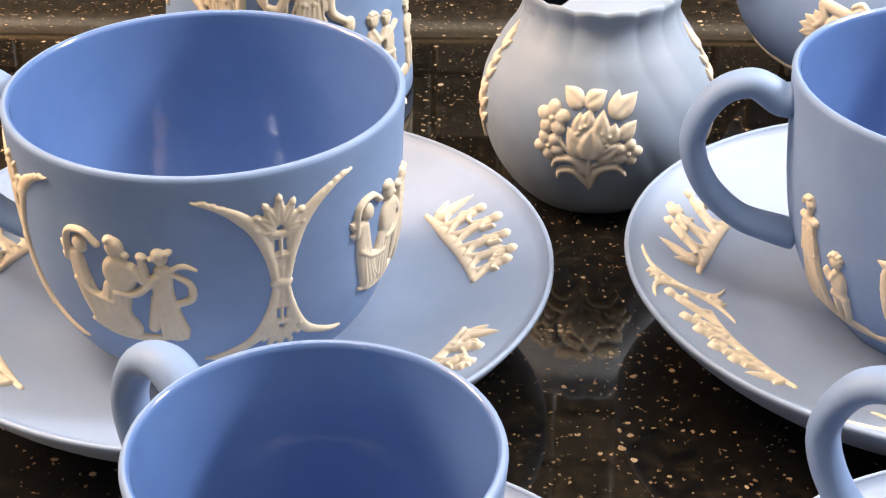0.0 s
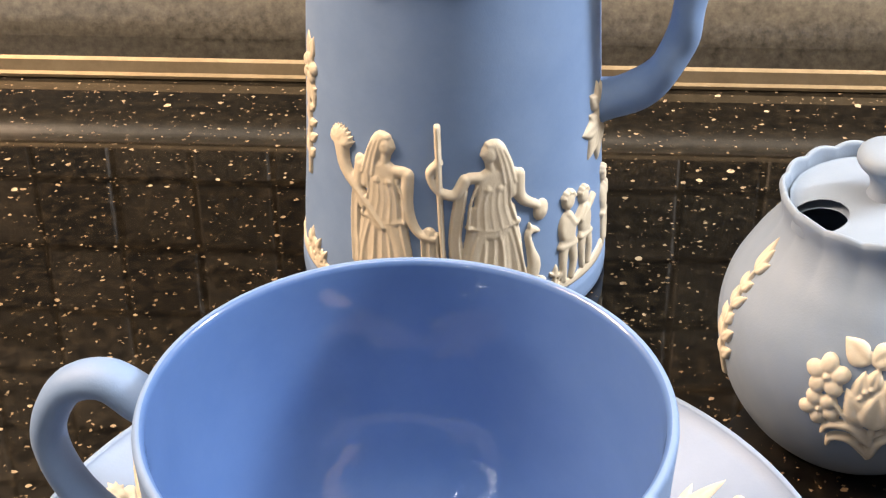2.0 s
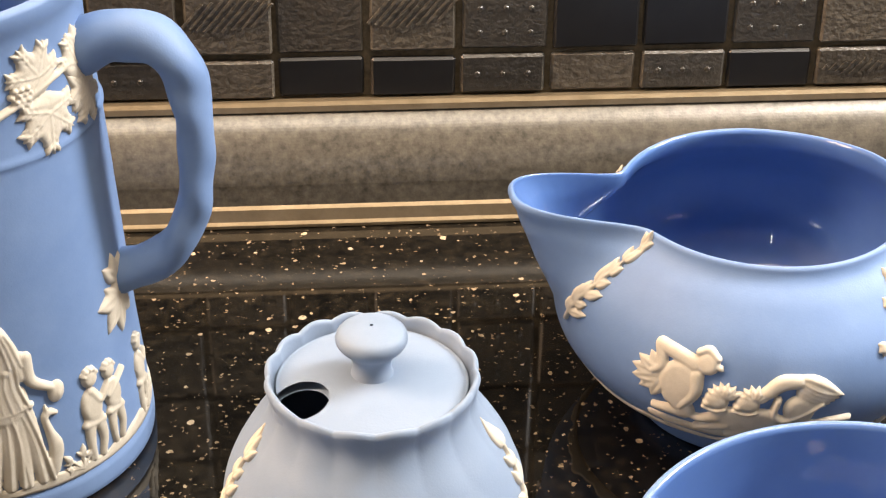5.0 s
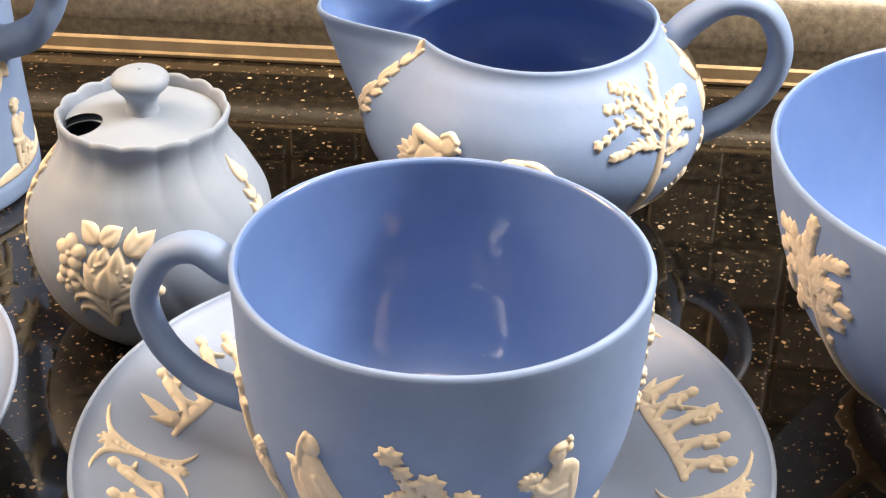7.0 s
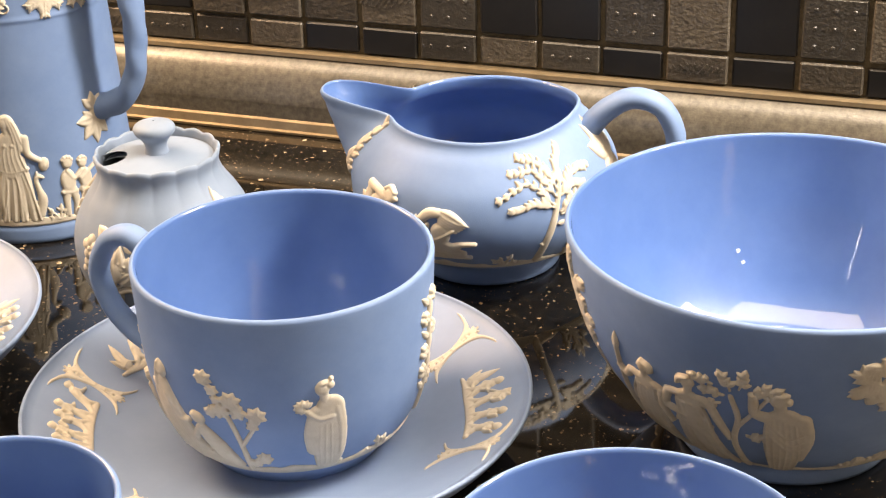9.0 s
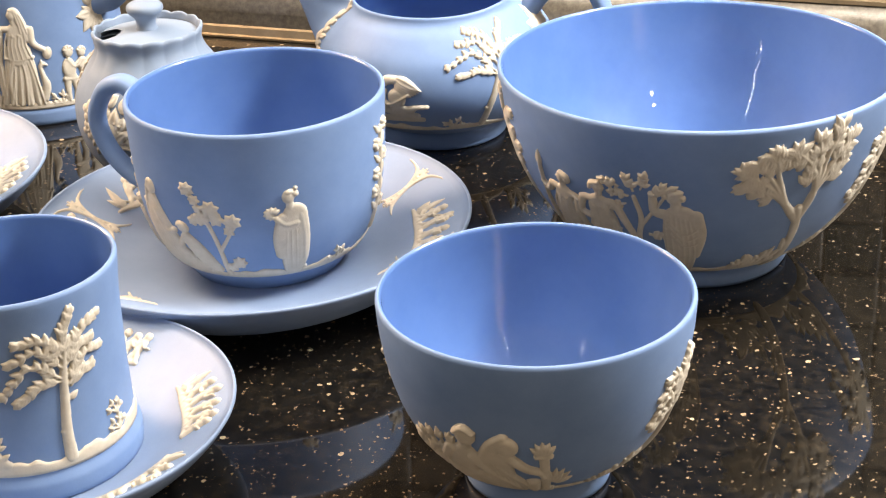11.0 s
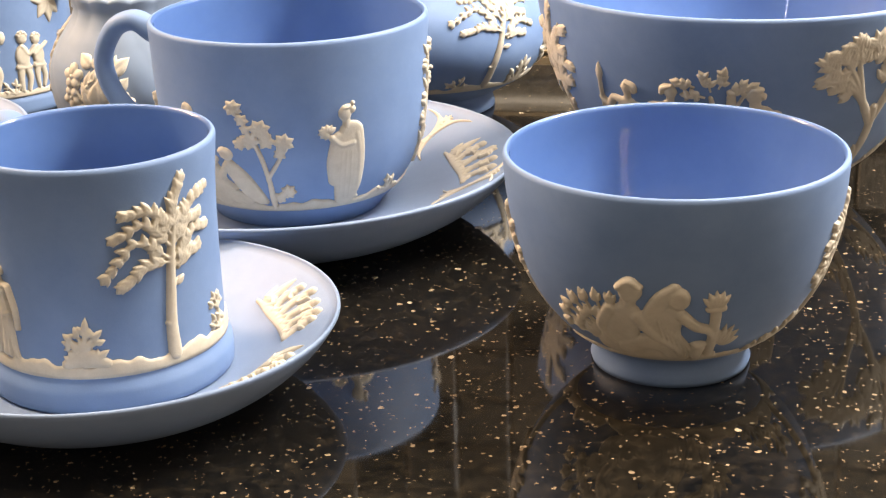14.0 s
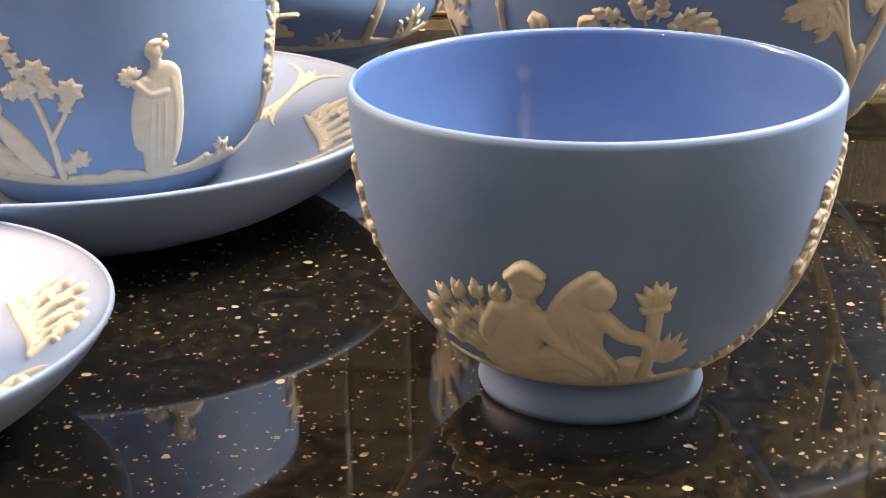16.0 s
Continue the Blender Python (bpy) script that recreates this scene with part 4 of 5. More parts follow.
def pot_lid():
    """A slightly domed lid with a round spoon notch cut out of its edge."""
    n, seg, cut, notch = 26, 160, math.radians(205), 0.0053
    verts, faces = [], []
    for layer in range(2):
        for k in range(n + 1):
            for j in range(seg):
                a = 2 * math.pi * j / seg
                r = 0.0182 * k / n
                x, y = r * math.cos(a), r * math.sin(a)
                cx, cy = 0.0148 * math.cos(cut), 0.0148 * math.sin(cut)
                d = math.hypot(x - cx, y - cy)
                along, across = x * math.cos(cut) + y * math.sin(cut), -x * math.sin(cut) + y * math.cos(cut)
                if d < notch:
                    s = notch / max(d, 1e-6)
                    x, y = cx + (x - cx) * s, cy + (y - cy) * s
                verts.append((x, y, 0.0536 + 0.0022 * (1 - (r / 0.0182) ** 2) - layer * 0.002))
    base = (n + 1) * seg
    inside = lambda v: math.hypot(v[0] - 0.0148 * math.cos(cut), v[1] - 0.0148 * math.sin(cut)) < notch * 1.02
    for layer in range(2):
        for k in range(n):
            for j in range(seg):
                q = [layer * base + k * seg + j, layer * base + k * seg + (j + 1) % seg, layer * base + (k + 1) * seg + (j + 1) % seg, layer * base + (k + 1) * seg + j]
                if all(inside(verts[i]) for i in q):
                    continue
                faces.append(q if layer else q[::-1])
    for j in range(seg):
        a, b = n * seg + j, n * seg + (j + 1) % seg
        faces.append((a, b, base + b, base + a))
    lid = part("lid", verts, faces, PALE, pot, "pale blue lid with a spoon notch")
    knob = [(0.0042, 0.0), (0.0036, 0.002), (0.0042, 0.0045), (0.0062, 0.0068), (0.0068, 0.0082), (0.0060, 0.0098), (0.003, 0.0108), (0.0003, 0.011)]
    o = spline(knob, 24)
    v, f = [], []
    for r, z in o:
        for j in range(40):
            a = 2 * math.pi * j / 40
            v.append((r * math.cos(a), r * math.sin(a), z + 0.0553))
    for k in range(len(o) - 1):
        for j in range(40):
            f.append((k * 40 + j, k * 40 + (j + 1) % 40, (k + 1) * 40 + (j + 1) % 40, (k + 1) * 40 + j))
    part("knob", v, f, PALE, lid)


pot_lid()


# -- cream jug
def cream_bend(phi, r, z):
    up = np.clip((z - 0.028) / 0.0255, 0, 1)
    d = np.angle(np.exp(1j * (phi - math.pi)))
    g = np.exp(-(np.abs(d) / 0.27) ** 3)
    back = np.exp(-(np.angle(np.exp(1j * phi)) / 0.7) ** 2)
    return r + 0.0255 * g * up ** 1.7, z + 0.0040 * g * up ** 2 + 0.003 * back * up ** 2


CREAM_OUT = [(0.02494, 0.00000), (0.02592, 0.00101), (0.02494, 0.00627), (0.02934, 0.00860), (0.03814, 0.01366), (0.04450, 0.02176), (0.04636, 0.03036), (0.04421, 0.03997), (0.03814, 0.04807), (0.03374, 0.05212), (0.03276, 0.05404)]
CREAM_IN = [(0.03110, 0.05404), (0.03179, 0.05111), (0.03619, 0.04655), (0.04205, 0.03896), (0.04381, 0.02985), (0.04157, 0.02125), (0.03521, 0.01366), (0.02347, 0.00911), (0.00049, 0.00810)]
creamer = thing("cream_jug", 0.1788, 0.1426, 0, 3, "low round blue cream jug with white winged figures and palm", "cream jug")
turned("body", CREAM_OUT, CREAM_IN, [JASPER, INNER], creamer, cream_bend, seg=192, n_out=60)
S_CR = lathe_surface(CREAM_OUT, cream_bend)
tube("handle", [(0.036, 0, 0.0505), (0.042, 0, 0.0575), (0.051, 0, 0.0625), (0.0605, 0, 0.0600), (0.0655, 0, 0.0500), (0.0635, 0, 0.0395), (0.056, 0, 0.0305), (0.0455, 0, 0.0245)],
     [(0.0052, 0.0042), (0.0046, 0.0036), (0.0044, 0.0034), (0.0044, 0.0034), (0.0044, 0.0034), (0.005, 0.004)], JASPER, creamer)


# ---------------------------------------------------------------- reliefs, vessel by vessel
def at(ob, angle):
    """An angle of the room, as one of the vessel's own."""
    return angle - math.degrees(ob.matrix_world.to_euler().z)


# teacup with columns
for k in range(4):
    column(Relief(), 21.4, 18.8, 16.2, 16.6).put(cup_a, S_CA, at(cup_a, -62.5 + 90 * k), 0.0325, "white pierced acanthus column", "column_relief")
for k in range(4):
    dancers(Relief()).put(cup_a, S_CA, at(cup_a, -107.5 + 88 * k), 0.0202, "white group of dancing figures", "figure_relief")

# saucers
for ob, S, k, groups, columns in ((saucer_a, S_SA, 1.0, (22, -33, -150, 157, 90), ()), (saucer_b, S_SB, 1.0, (20, -153, 156, 92), (-177, -112, -5, 51)), (saucer_c, S_SC, 0.775, (30, 172, -150, -20, 95), ()), (saucer_d, S_SD, 0.775, (25, 166, -152, -35, 95), ())):
    for i, a in enumerate(groups):
        frieze_group(Relief(), 33 if k == 1 else 28, 11.2 if k == 1 else 10.2, i + 3, tree=(i % 2 == 0) == (ob is saucer_b)).put(ob, S, a, 0.0535 if k == 1 else 0.0408, "white group of small figures", "figure_relief", flip=-1)
    for a in columns:
        column(Relief(), 10, 10, 9.5, 8.5, 0.7).put(ob, S, a, 0.0578 * k, "white acanthus column", "column_relief", flip=-1)

# teacup with the standing figure
ground_band(cup_b, S_CB, 0.0072, 0.0100, seed=2)
cloaked(Relief()).put(cup_b, S_CB, at(cup_b, -52.5), 0.0096, "white wrapped figure holding flowers", "figure_relief")
mourning_group(Relief()).put(cup_b, S_CB, at(cup_b, -112), 0.0094, "white seated figures", "figure_relief")
flower_tree(Relief()).put(cup_b, S_CB, at(cup_b, -87.5), 0.0096, "white flowering tree", "tree_relief")
bush(Relief(), 0, 0, 7, 4, 4).put(cup_b, S_CB, at(cup_b, -25), 0.0095, "small white plant", "plant_relief")
R = Relief()
R.stroke([(0, 0, 1.2), (0.5, 14, 1.0), (0, 34, 0.7)], 1.1)
for y in (6, 11, 17, 22, 27, 32):
    blossom(R, -3 if y % 2 else 3, y + 2, 2.4, y * 20).leaf(0, y, 5, y + 4, 1.1).leaf(0, y, -5, y + 4, 1.1)
R.put(cup_b, S_CB, at(cup_b, 3), 0.014, "white leafy branch", "tree_relief")
child(draped(Relief(), 0, 0, 28, 1, wide=1.2), 9, 0, 18, -1).put(cup_b, S_CB, at(cup_b, -160), 0.0095, "white draped figure", "figure_relief")

# coffee cups
for ob, S, first in ((can_c, S_CC, True), (can_d, S_CD, False)):
    ground_band(ob, S, 0.0088, 0.0122, seed=3)
    palm(Relief(), 0, 0, 39, 0.03).put(ob, S, at(ob, -35.5), 0.0115, "white palm-like tree", "tree_relief")
    bush(bush(Relief(), 0, 0, 8, 2), 0, 4, 8, 3).stroke([(-4, 0.3, 1.2), (0, 2, 2.4), (5, 0.3, 1.2)], 0.9).put(ob, S, at(ob, -80), 0.0118, "small white shrub", "plant_relief")
    bush(bush(Relief(), 0, 0, 6, 6, 5), 0, 5, 6.5, 7, 4).put(ob, S, at(ob, -3), 0.0118, "small white shrub", "plant_relief")
    R = draped(Relief(), 1.5, 0, 22, -1, left=[(-0.2, 0.6), (-0.3, 0.75)], right=[(0.2, 0.55), (0.22, 0.35)], wide=1.5)
    R.stroke([(-5, 0, 1.0), (-5.5, 12, 0.8), (-5, 26, 0.6)], 1.1)
    sprig(R, -5, 18, 90, 10, 5, 4, 0.9, 10)
    R.put(ob, S, at(ob, -127), 0.0115, "white figure beside a tree", "figure_relief")

# small bowl
ground_band(small_bowl, S_SMALL, 0.0088, 0.0108, seed=5)
R = Relief()
for a in range(60, 160, 14):
    sprig(R, -12.5, 4, a, 13, 3, 4.2, 1.0, 12, 1.0, 0.5, 25)
# two leaning figures side by side on one rocky seat
R.stroke([(-15, 3.5, 3.0), (-8, 3.8, 4.6), (3, 3.4, 4.0), (8, 1.5, 1.8)], 0.95)
R.stroke([(-10.6, 4, 4.6), (-8.6, 10, 4.3), (-6.8, 15.2, 3.2)], 1.2).blob(-5.8, 21.6, 2.7, 3.2, -10, 1.6).stroke([(-6.6, 16, 1.6), (-6, 19, 1.5)], 1.3)
R.stroke([(-8.2, 22.6, 1.0), (-5.8, 24.4, 1.2), (-3.6, 23, 0.8)], 1.75)
R.stroke([(-10.8, 15.8, 1.9), (-14, 10, 1.7), (-11.6, 4.5, 1.5)], 1.5).stroke([(-4.6, 14.5, 1.9), (-1.1, 9.5, 1.6), (3.9, 5.5, 1.3), (5.6, 3.2, 1.0)], 1.75)
R.stroke([(-8.6, 4, 3.0), (-1.6, 6.2, 2.6), (3.8, 2.2, 1.6)], 1.45).stroke([(-9.6, 1, 2.4), (-0.6, 1.2, 2.0), (7.4, 0.8, 1.2)], 1.2)
R.stroke([(2.4, 15, 3.4), (1.6, 9, 4.0), (4, 3, 3.6)], 1.15).blob(4.4, 20.2, 2.7, 3.3, 12, 1.6)
R.stroke([(3.6, 23, 1.5), (1.0, 19.5, 2.3), (-1.6, 14.5, 2.3), (-3.4, 11.5, 1.6)], 1.3)
for k in range(6):
    R.stroke([(0.2 + k * 0.9, 14 - k, 0.55), (1.4 + k * 1.25, 8 - k * 0.6, 0.6), (1.4 + k * 1.6, 1.4, 0.6)], 1.42)
R.stroke([(5.2, 15.4, 1.6), (8.6, 12.0, 1.4), (12.0, 10.6, 1.2), (13, 8.8, 1.0)], 1.65)
# pedestal, basket and plants
R.stroke([(14.2, 0.5, 1.6), (13.6, 8, 1.35), (13.0, 16.5, 1.35)], 1.2).stroke([(11.2, 16.9, 0.8), (14.6, 17.1, 0.8)], 1.3).stroke([(12.4, 1, 0.9), (16, 1, 0.9)], 1.25)
for a in (45, 70, 95, 120, 145):
    R.leaf(12.9, 17.2, 12.9 + 4.2 * math.cos(math.radians(a)), 17.2 + 5.2 * math.sin(math.radians(a)), 1.0, 1.2)
R.stroke([(10.6, 1, 1.7), (10.4, 4.0, 2.1)], 1.45).blob(10.4, 5.6, 2.3, 1.0, 0, 1.6)
for a in (15, 40, 65, 90, 115):
    R.leaf(15.6, 5, 16.4 + 5.2 * math.cos(math.radians(a)), 5 + 7 * math.sin(math.radians(a)), 1.0, 1.1)
R.put(small_bowl, S_SMALL, -92.5, 0.0108, size=0.92, label="white group of two leaning figures by a pedestal", name="figure_relief")
bush(bush(Relief(), 0, 0, 6, 8, 5), 6, 1, 9, 9, 5).put(small_bowl, S_SMALL, -40, 0.0105, "small white plants", "plant_relief")
palm(Relief(), 0, 0, 33, 0.03, 0.8).put(small_bowl, S_SMALL, -10, 0.0105, "white tree", "tree_relief")
palm(Relief(), 0, 0, 29, -0.03, 0.8).put(small_bowl, S_SMALL, -170, 0.0105, "white tree", "tree_relief")

# large bowl
ground_band(big_bowl, S_BIG, 0.0085, 0.0106, seed=7)
R = draped(Relief(), 0, 0, 36, -1, left=[(-0.18, 0.70), (-0.25, 0.74)], right=[(0.14, 0.62), (0.2, 0.48)], wide=1.6, flare=0.13)
R.stroke([(-6.0, 1, 0.6), (-9.6, 34, 0.6)], 1.3).leaf(-9.4, 32, -10.2, 38, 1.1, 1.3)
R.put(big_bowl, S_BIG, -129, 0.0105, "white robed figure with a staff", "figure_relief", turn=-12)
draped(Relief(), 0, 0, 36, 1, left=[(-0.19, 0.62), (-0.02, 0.57)], right=[(0.2, 0.6), (0.26, 0.44)], wide=1.7, flare=0.13).put(big_bowl, S_BIG, -109, 0.0105, "white robed figure", "figure_relief")
R = Relief()
R.stroke([(1, 0, 1.3), (-0.5, 14, 1.0), (1.5, 24, 0.9), (0, 32, 0.7)], 1.1).stroke([(0.5, 20, 0.7), (6, 28, 0.6), (9, 33, 0.5)], 1.0)
for x, y, a in ((-3, 32, 160), (-8, 35, 150), (0, 34, 100), (4, 35, 60), (9, 33, 30), (12, 34, 10), (-5, 29, 190), (6, 18, -20)):
    sprig(R, x * 0.55, y, a, 4.4, 3, 2.8, 0.85, 20, 1.2)
R.put(big_bowl, S_BIG, -97, 0.0105, "white slender tree", "tree_relief")
toga(Relief()).put(big_bowl, S_BIG, -84, 0.0100, "white cloaked figure", "figure_relief")
bush(bush(Relief(), 0, 0, 9, 4), 4, 0, 11, 5).stroke([(-7, 0, 0.8), (0, 1, 1.5), (8, 0, 0.8)], 0.9).put(big_bowl, S_BIG, -58, 0.0105, "small white plants", "plant_relief")
oak(Relief(), 0, 0, 52, 0.42, 3).put(big_bowl, S_BIG, -39, 0.0105, "large white spreading tree", "tree_relief", step=0.28, turn=19)
bush(bush(Relief(), 0, 0, 9, 6), 5, 2, 12, 7).put(big_bowl, S_BIG, -23, 0.0105, "small white plants", "plant_relief")
palm(Relief(), 0, 0, 50, -0.05, 0.8).put(big_bowl, S_BIG, -155, 0.0105, "white tree", "tree_relief", step=0.28)
palm(Relief(), 0, 0, 46, 0.05, 0.8).put(big_bowl, S_BIG, -10, 0.0105, "white tree", "tree_relief", step=0.28)

# jug
ground_band(jug, S_JUG, 0.0072, 0.0098, seed=9)
R = cloak(Relief(), -6.0, 39, ((0.01, 0.8), (-0.02, 0.5), (-0.005, 0.2)), 0.034)
cloak(R, 8.6, 39, ((0.03, 0.45), (0.035, 0.28), (0.01, 0.12), (-0.07, 0.06)), 0.036, 3)
draped(R, 0, 0, 39, 1, left=[(-0.15, 0.66), (-0.12, 0.54)], right=[(0.135, 0.58), (0.19, 0.45), (0.27, 0.42)], veil=True, wide=1.6, flare=0.125)
R.stroke([(-10.8, 33, 2.0), (-9.4, 28, 1.6), (-4.4, 23, 1.1), (0.2, 17.5, 0.8)], 1.75)
for k in range(11):
    a = math.radians(20 + 15 * k)
    R.leaf(-10.8, 33, -10.8 + 4.0 * math.cos(a), 33 + 4.6 * math.sin(a), 0.95, 1.5 + 0.2 * (k % 2))
R.blob(-11.3, 34.2, 1.8, 1.6, 0, 1.7).blob(-9.2, 33.8, 1.3, 1.3, 0, 1.8)
R.put(jug, S_JUG, at(jug, -113.5), 0.0085, "white veiled figure with a horn of plenty", "figure_relief", size=1.08)
R = cloak(Relief(), -7.2, 39, ((0.02, 0.72), (-0.015, 0.45), (-0.005, 0.25), (0.01, 0.12)), 0.036)
draped(R, 0, 0, 39, -1, left=[(-0.2, 0.69), (-0.29, 0.72), (-0.33, 0.81), (-0.285, 0.875)], right=[(0.155, 0.64), (0.25, 0.565)], veil=True, wide=1.7, flare=0.125)
R.stroke([(-9.4, 0, 0.6), (-10.6, 20, 0.65), (-11.4, 42, 0.75)], 1.5)
R.blob(10.8, 20.6, 1.8, 2.5, -12, 1.45).blob(11.0, 20.4, 1.0, 1.6, -12, 1.7)
R.stroke([(8.0, 3, 1.2), (9.0, 8, 1.6), (8.2, 12, 1.0), (7.6, 15.5, 0.8), (8.6, 16.6, 0.9), (10, 16, 0.5)], 1.2).leaf(8.2, 16.5, 8.0, 18.6, 0.6, 1.2)
R.put(jug, S_JUG, at(jug, -73), 0.0082, "white veiled figure with a staff and bowl", "figure_relief", size=1.07)
R = child(child(Relief(), -2.4, 0.5, 22.5, 1, (0.24, 0.74)), 4.2, 1.2, 20.5, -1, (-0.2, 0.8))
bush(R, -7, 0, 8, 4, 5)
R.put(jug, S_JUG, at(jug, -37), 0.0085, "white pair of small figures", "figure_relief")
bush(bush(Relief(), 0, 0, 8, 3, 5), -3, 0, 9, 5, 5).put(jug, S_JUG, at(jug, -148), 0.0085, "small white plants", "plant_relief")
bush(child(Relief(), 0, 0, 20, 1), 4, 0, 8, 6, 5).put(jug, S_JUG, at(jug, -9), 0.0085, "white small figure", "figure_relief")
R = Relief()
R.stroke([(-34, 3, 0.8), (-26, -1, 1.0), (-19, -2.5, 1.1), (-12, -3, 1.1), (-5, -1, 1.1), (3, -1.5, 1.0), (12, -1, 1.0), (19, 1.0, 0.9), (27, 3.5, 0.9), (36, 5, 0.8)], 1.2)
for x, y, s, a in ((-30, 3.2, 5.5, 70), (-29, -5.5, 6.5, -75), (-16.5, 3.2, 7.0, 95), (-5.5, 2.4, 4.2, 80), (2.2, -3.2, 6.0, 215), (9.6, 5.0, 6.4, 75), (26.5, 5.8, 6.0, 120), (27.5, -2.2, 6.6, -95), (38, 4, 5.5, 60), (40, -3, 5.5, -70)):
    vine_leaf(R, x, y, 1.3 * s, a)
for x, y, s, k in ((-24, 1, 4.2, 1), (-15.2, -3.4, 5.2, 2), (-9.0, -2.8, 4.6, 3), (11, 0.4, 5.0, 4), (22, 4.5, 3.0, 5)):
    grapes(R, x, y, 1.2 * s, k)
tendril(R, -6.5, -8.0, 2.2, 200, -1)
tendril(R, 13.6, -5.4, 2.2, 180, 1)
tendril(R, -0.8, 4.8, 2.0, 250, -1)
R.put(jug, S_JUG, at(jug, -89), 0.0935, "white vine garland with grapes and leaves", "vine_relief", swell=0.95)
for side in (-1, 1):
    R = Relief()
    blossom(R, 0, 12, 4, 10).leaf(0, 10, 3, 3, 2).leaf(0, 10, -3, 3, 2).leaf(0, 14, 2, 20, 1.8).leaf(0, 14, -2, 20, 1.8).stroke([(0, -14, 0.8), (0, 8, 0.9)], 1.0)
    sprig(R, 0, -14, 90, 20, 5, 5, 1.2)
    R.put(jug, S_JUG, at(jug, -157 if side < 0 else -203), 0.0445, "white flower spray under the lip", "flower_relief")
R = Relief()
for y, size in ((-6, 6.5), (-1, 5.0), (4, 4.0)):
    for a in (90, 48, 132):
        R.leaf(0, y, size * 1.1 * math.cos(math.radians(a)), y + size * 1.25 * math.sin(math.radians(a)), 1.5, 1.35)
for a in (-20, -60, -95, -130, 200):
    R.leaf(0, -4, 6.5 * math.cos(math.radians(a)), -4 + 6.5 * math.sin(math.radians(a)), 1.9, 1.4)
R.put(jug, S_JUG, at(jug, -17), 0.0965, "white acanthus leaf at the handle", "leaf_relief")
R = Relief()
for y, size in ((-1, 5.0), (3, 4.5)):
    for a in (90, 45, 135):
        R.leaf(0, y, size * 1.1 * math.cos(math.radians(a)), y + size * 1.2 * math.sin(math.radians(a)), 1.5, 1.3)
for a in (0, -45, -90, -135, 180):
    R.leaf(0, 0, 6.5 * math.cos(math.radians(a)), 8 * math.sin(math.radians(a)), 2.0, 1.4)
R.put(jug, S_JUG, at(jug, -17), 0.0425, "white acanthus leaf under the handle", "leaf_relief", size=1.25)

# preserve pot
R = Relief()
# leaves at the back, the open flower, stamens
for x0, y0, x1, y1, w, h in ((-1.8, 8.9, -7.5, 13, 1.9, 1.1), (-1.5, 9.1, 4.2, 12.7, 1.9, 1.1), (5.3, 6.5, 7.5, 13, 1.5, 1.1), (5.5, 6.5, 12.5, 12.2, 1.9, 1.2), (7.3, 1.2, 11.7, 5.8, 1.6, 1.1),
                             (-2.9, 1.5, -2.4, 7.9, 1.5, 1.2), (-1.1, 3.6, 0.2, 8.8, 1.4, 1.25), (2.2, -1.4, 3.3, 8.9, 2.1, 1.5), (5.0, 0.2, 6.4, 5.5, 1.7, 1.2),
                             (-0.6, -4.0, -5.5, 4.1, 2.0, 1.6), (0.4, -4.5, 0.7, 4.9, 2.8, 2.0), (1.8, -4.3, 7.9, 0.6, 1.8, 1.6)):
    R.leaf(x0, y0, x1, y1, 1.3 * w, h)
for x, y in ((-2.0, 3.9), (-1.0, 4.5), (-2.8, 2.6), (3.2, 3.0), (3.9, 1.2), (4.8, 2.2), (4.2, 0.1)):
    R.blob(x, y, 0.75, 0.65, 0, 1.7)
blossom(R, -9.2, 5.4, 4.5, 18)
blossom(R, -9.7, -1.6, 4.1, 50)
blossom(R, 9.6, -2.4, 3.8, 5)
# stems and curling leaves at the foot
R.stroke([(0.2, -6.2, 0.6), (-4, -3.2, 0.5), (-7.2, 0.5, 0.4)], 1.2).stroke([(0.4, -6.4, 0.6), (3, -4.9, 0.5), (6.6, -4.2, 0.4)], 1.2).stroke([(0.3, -4, 0.6), (0.6, -12.6, 0.9)], 1.3)
R.stroke([(0, -8, 0.9), (-3.7, -4.6, 1.2), (-7.6, -5.2, 1.0), (-8.8, -7.2, 0.5)], 1.5).stroke([(0.4, -11.8, 0.9), (-3.3, -7.9, 1.1), (-6.8, -8.2, 0.9), (-7.6, -10.3, 0.5)], 1.6)
R.stroke([(0.9, -11.8, 0.9), (2.4, -7.4, 1.1), (6.8, -6.2, 1.0), (9.4, -8.6, 0.5)], 1.6)
R.put(pot, S_POT, -97, 0.0262, "white bouquet of flowers and leaves", "flower_relief")
for a in (-168, -14, 80):
    R = sprig(Relief(), 0, 0, 92, 24, 6, 5.2, 1.3, -8, 1.2, 0.7, 35)
    R.leaf(0, 24, 0, 31, 1.5)
    R.put(pot, S_POT, a, 0.0170, "white leaf spray", "leaf_relief")

# cream jug
ground_band(creamer, S_CR, 0.0140, 0.0160, seed=4)
R = Relief()
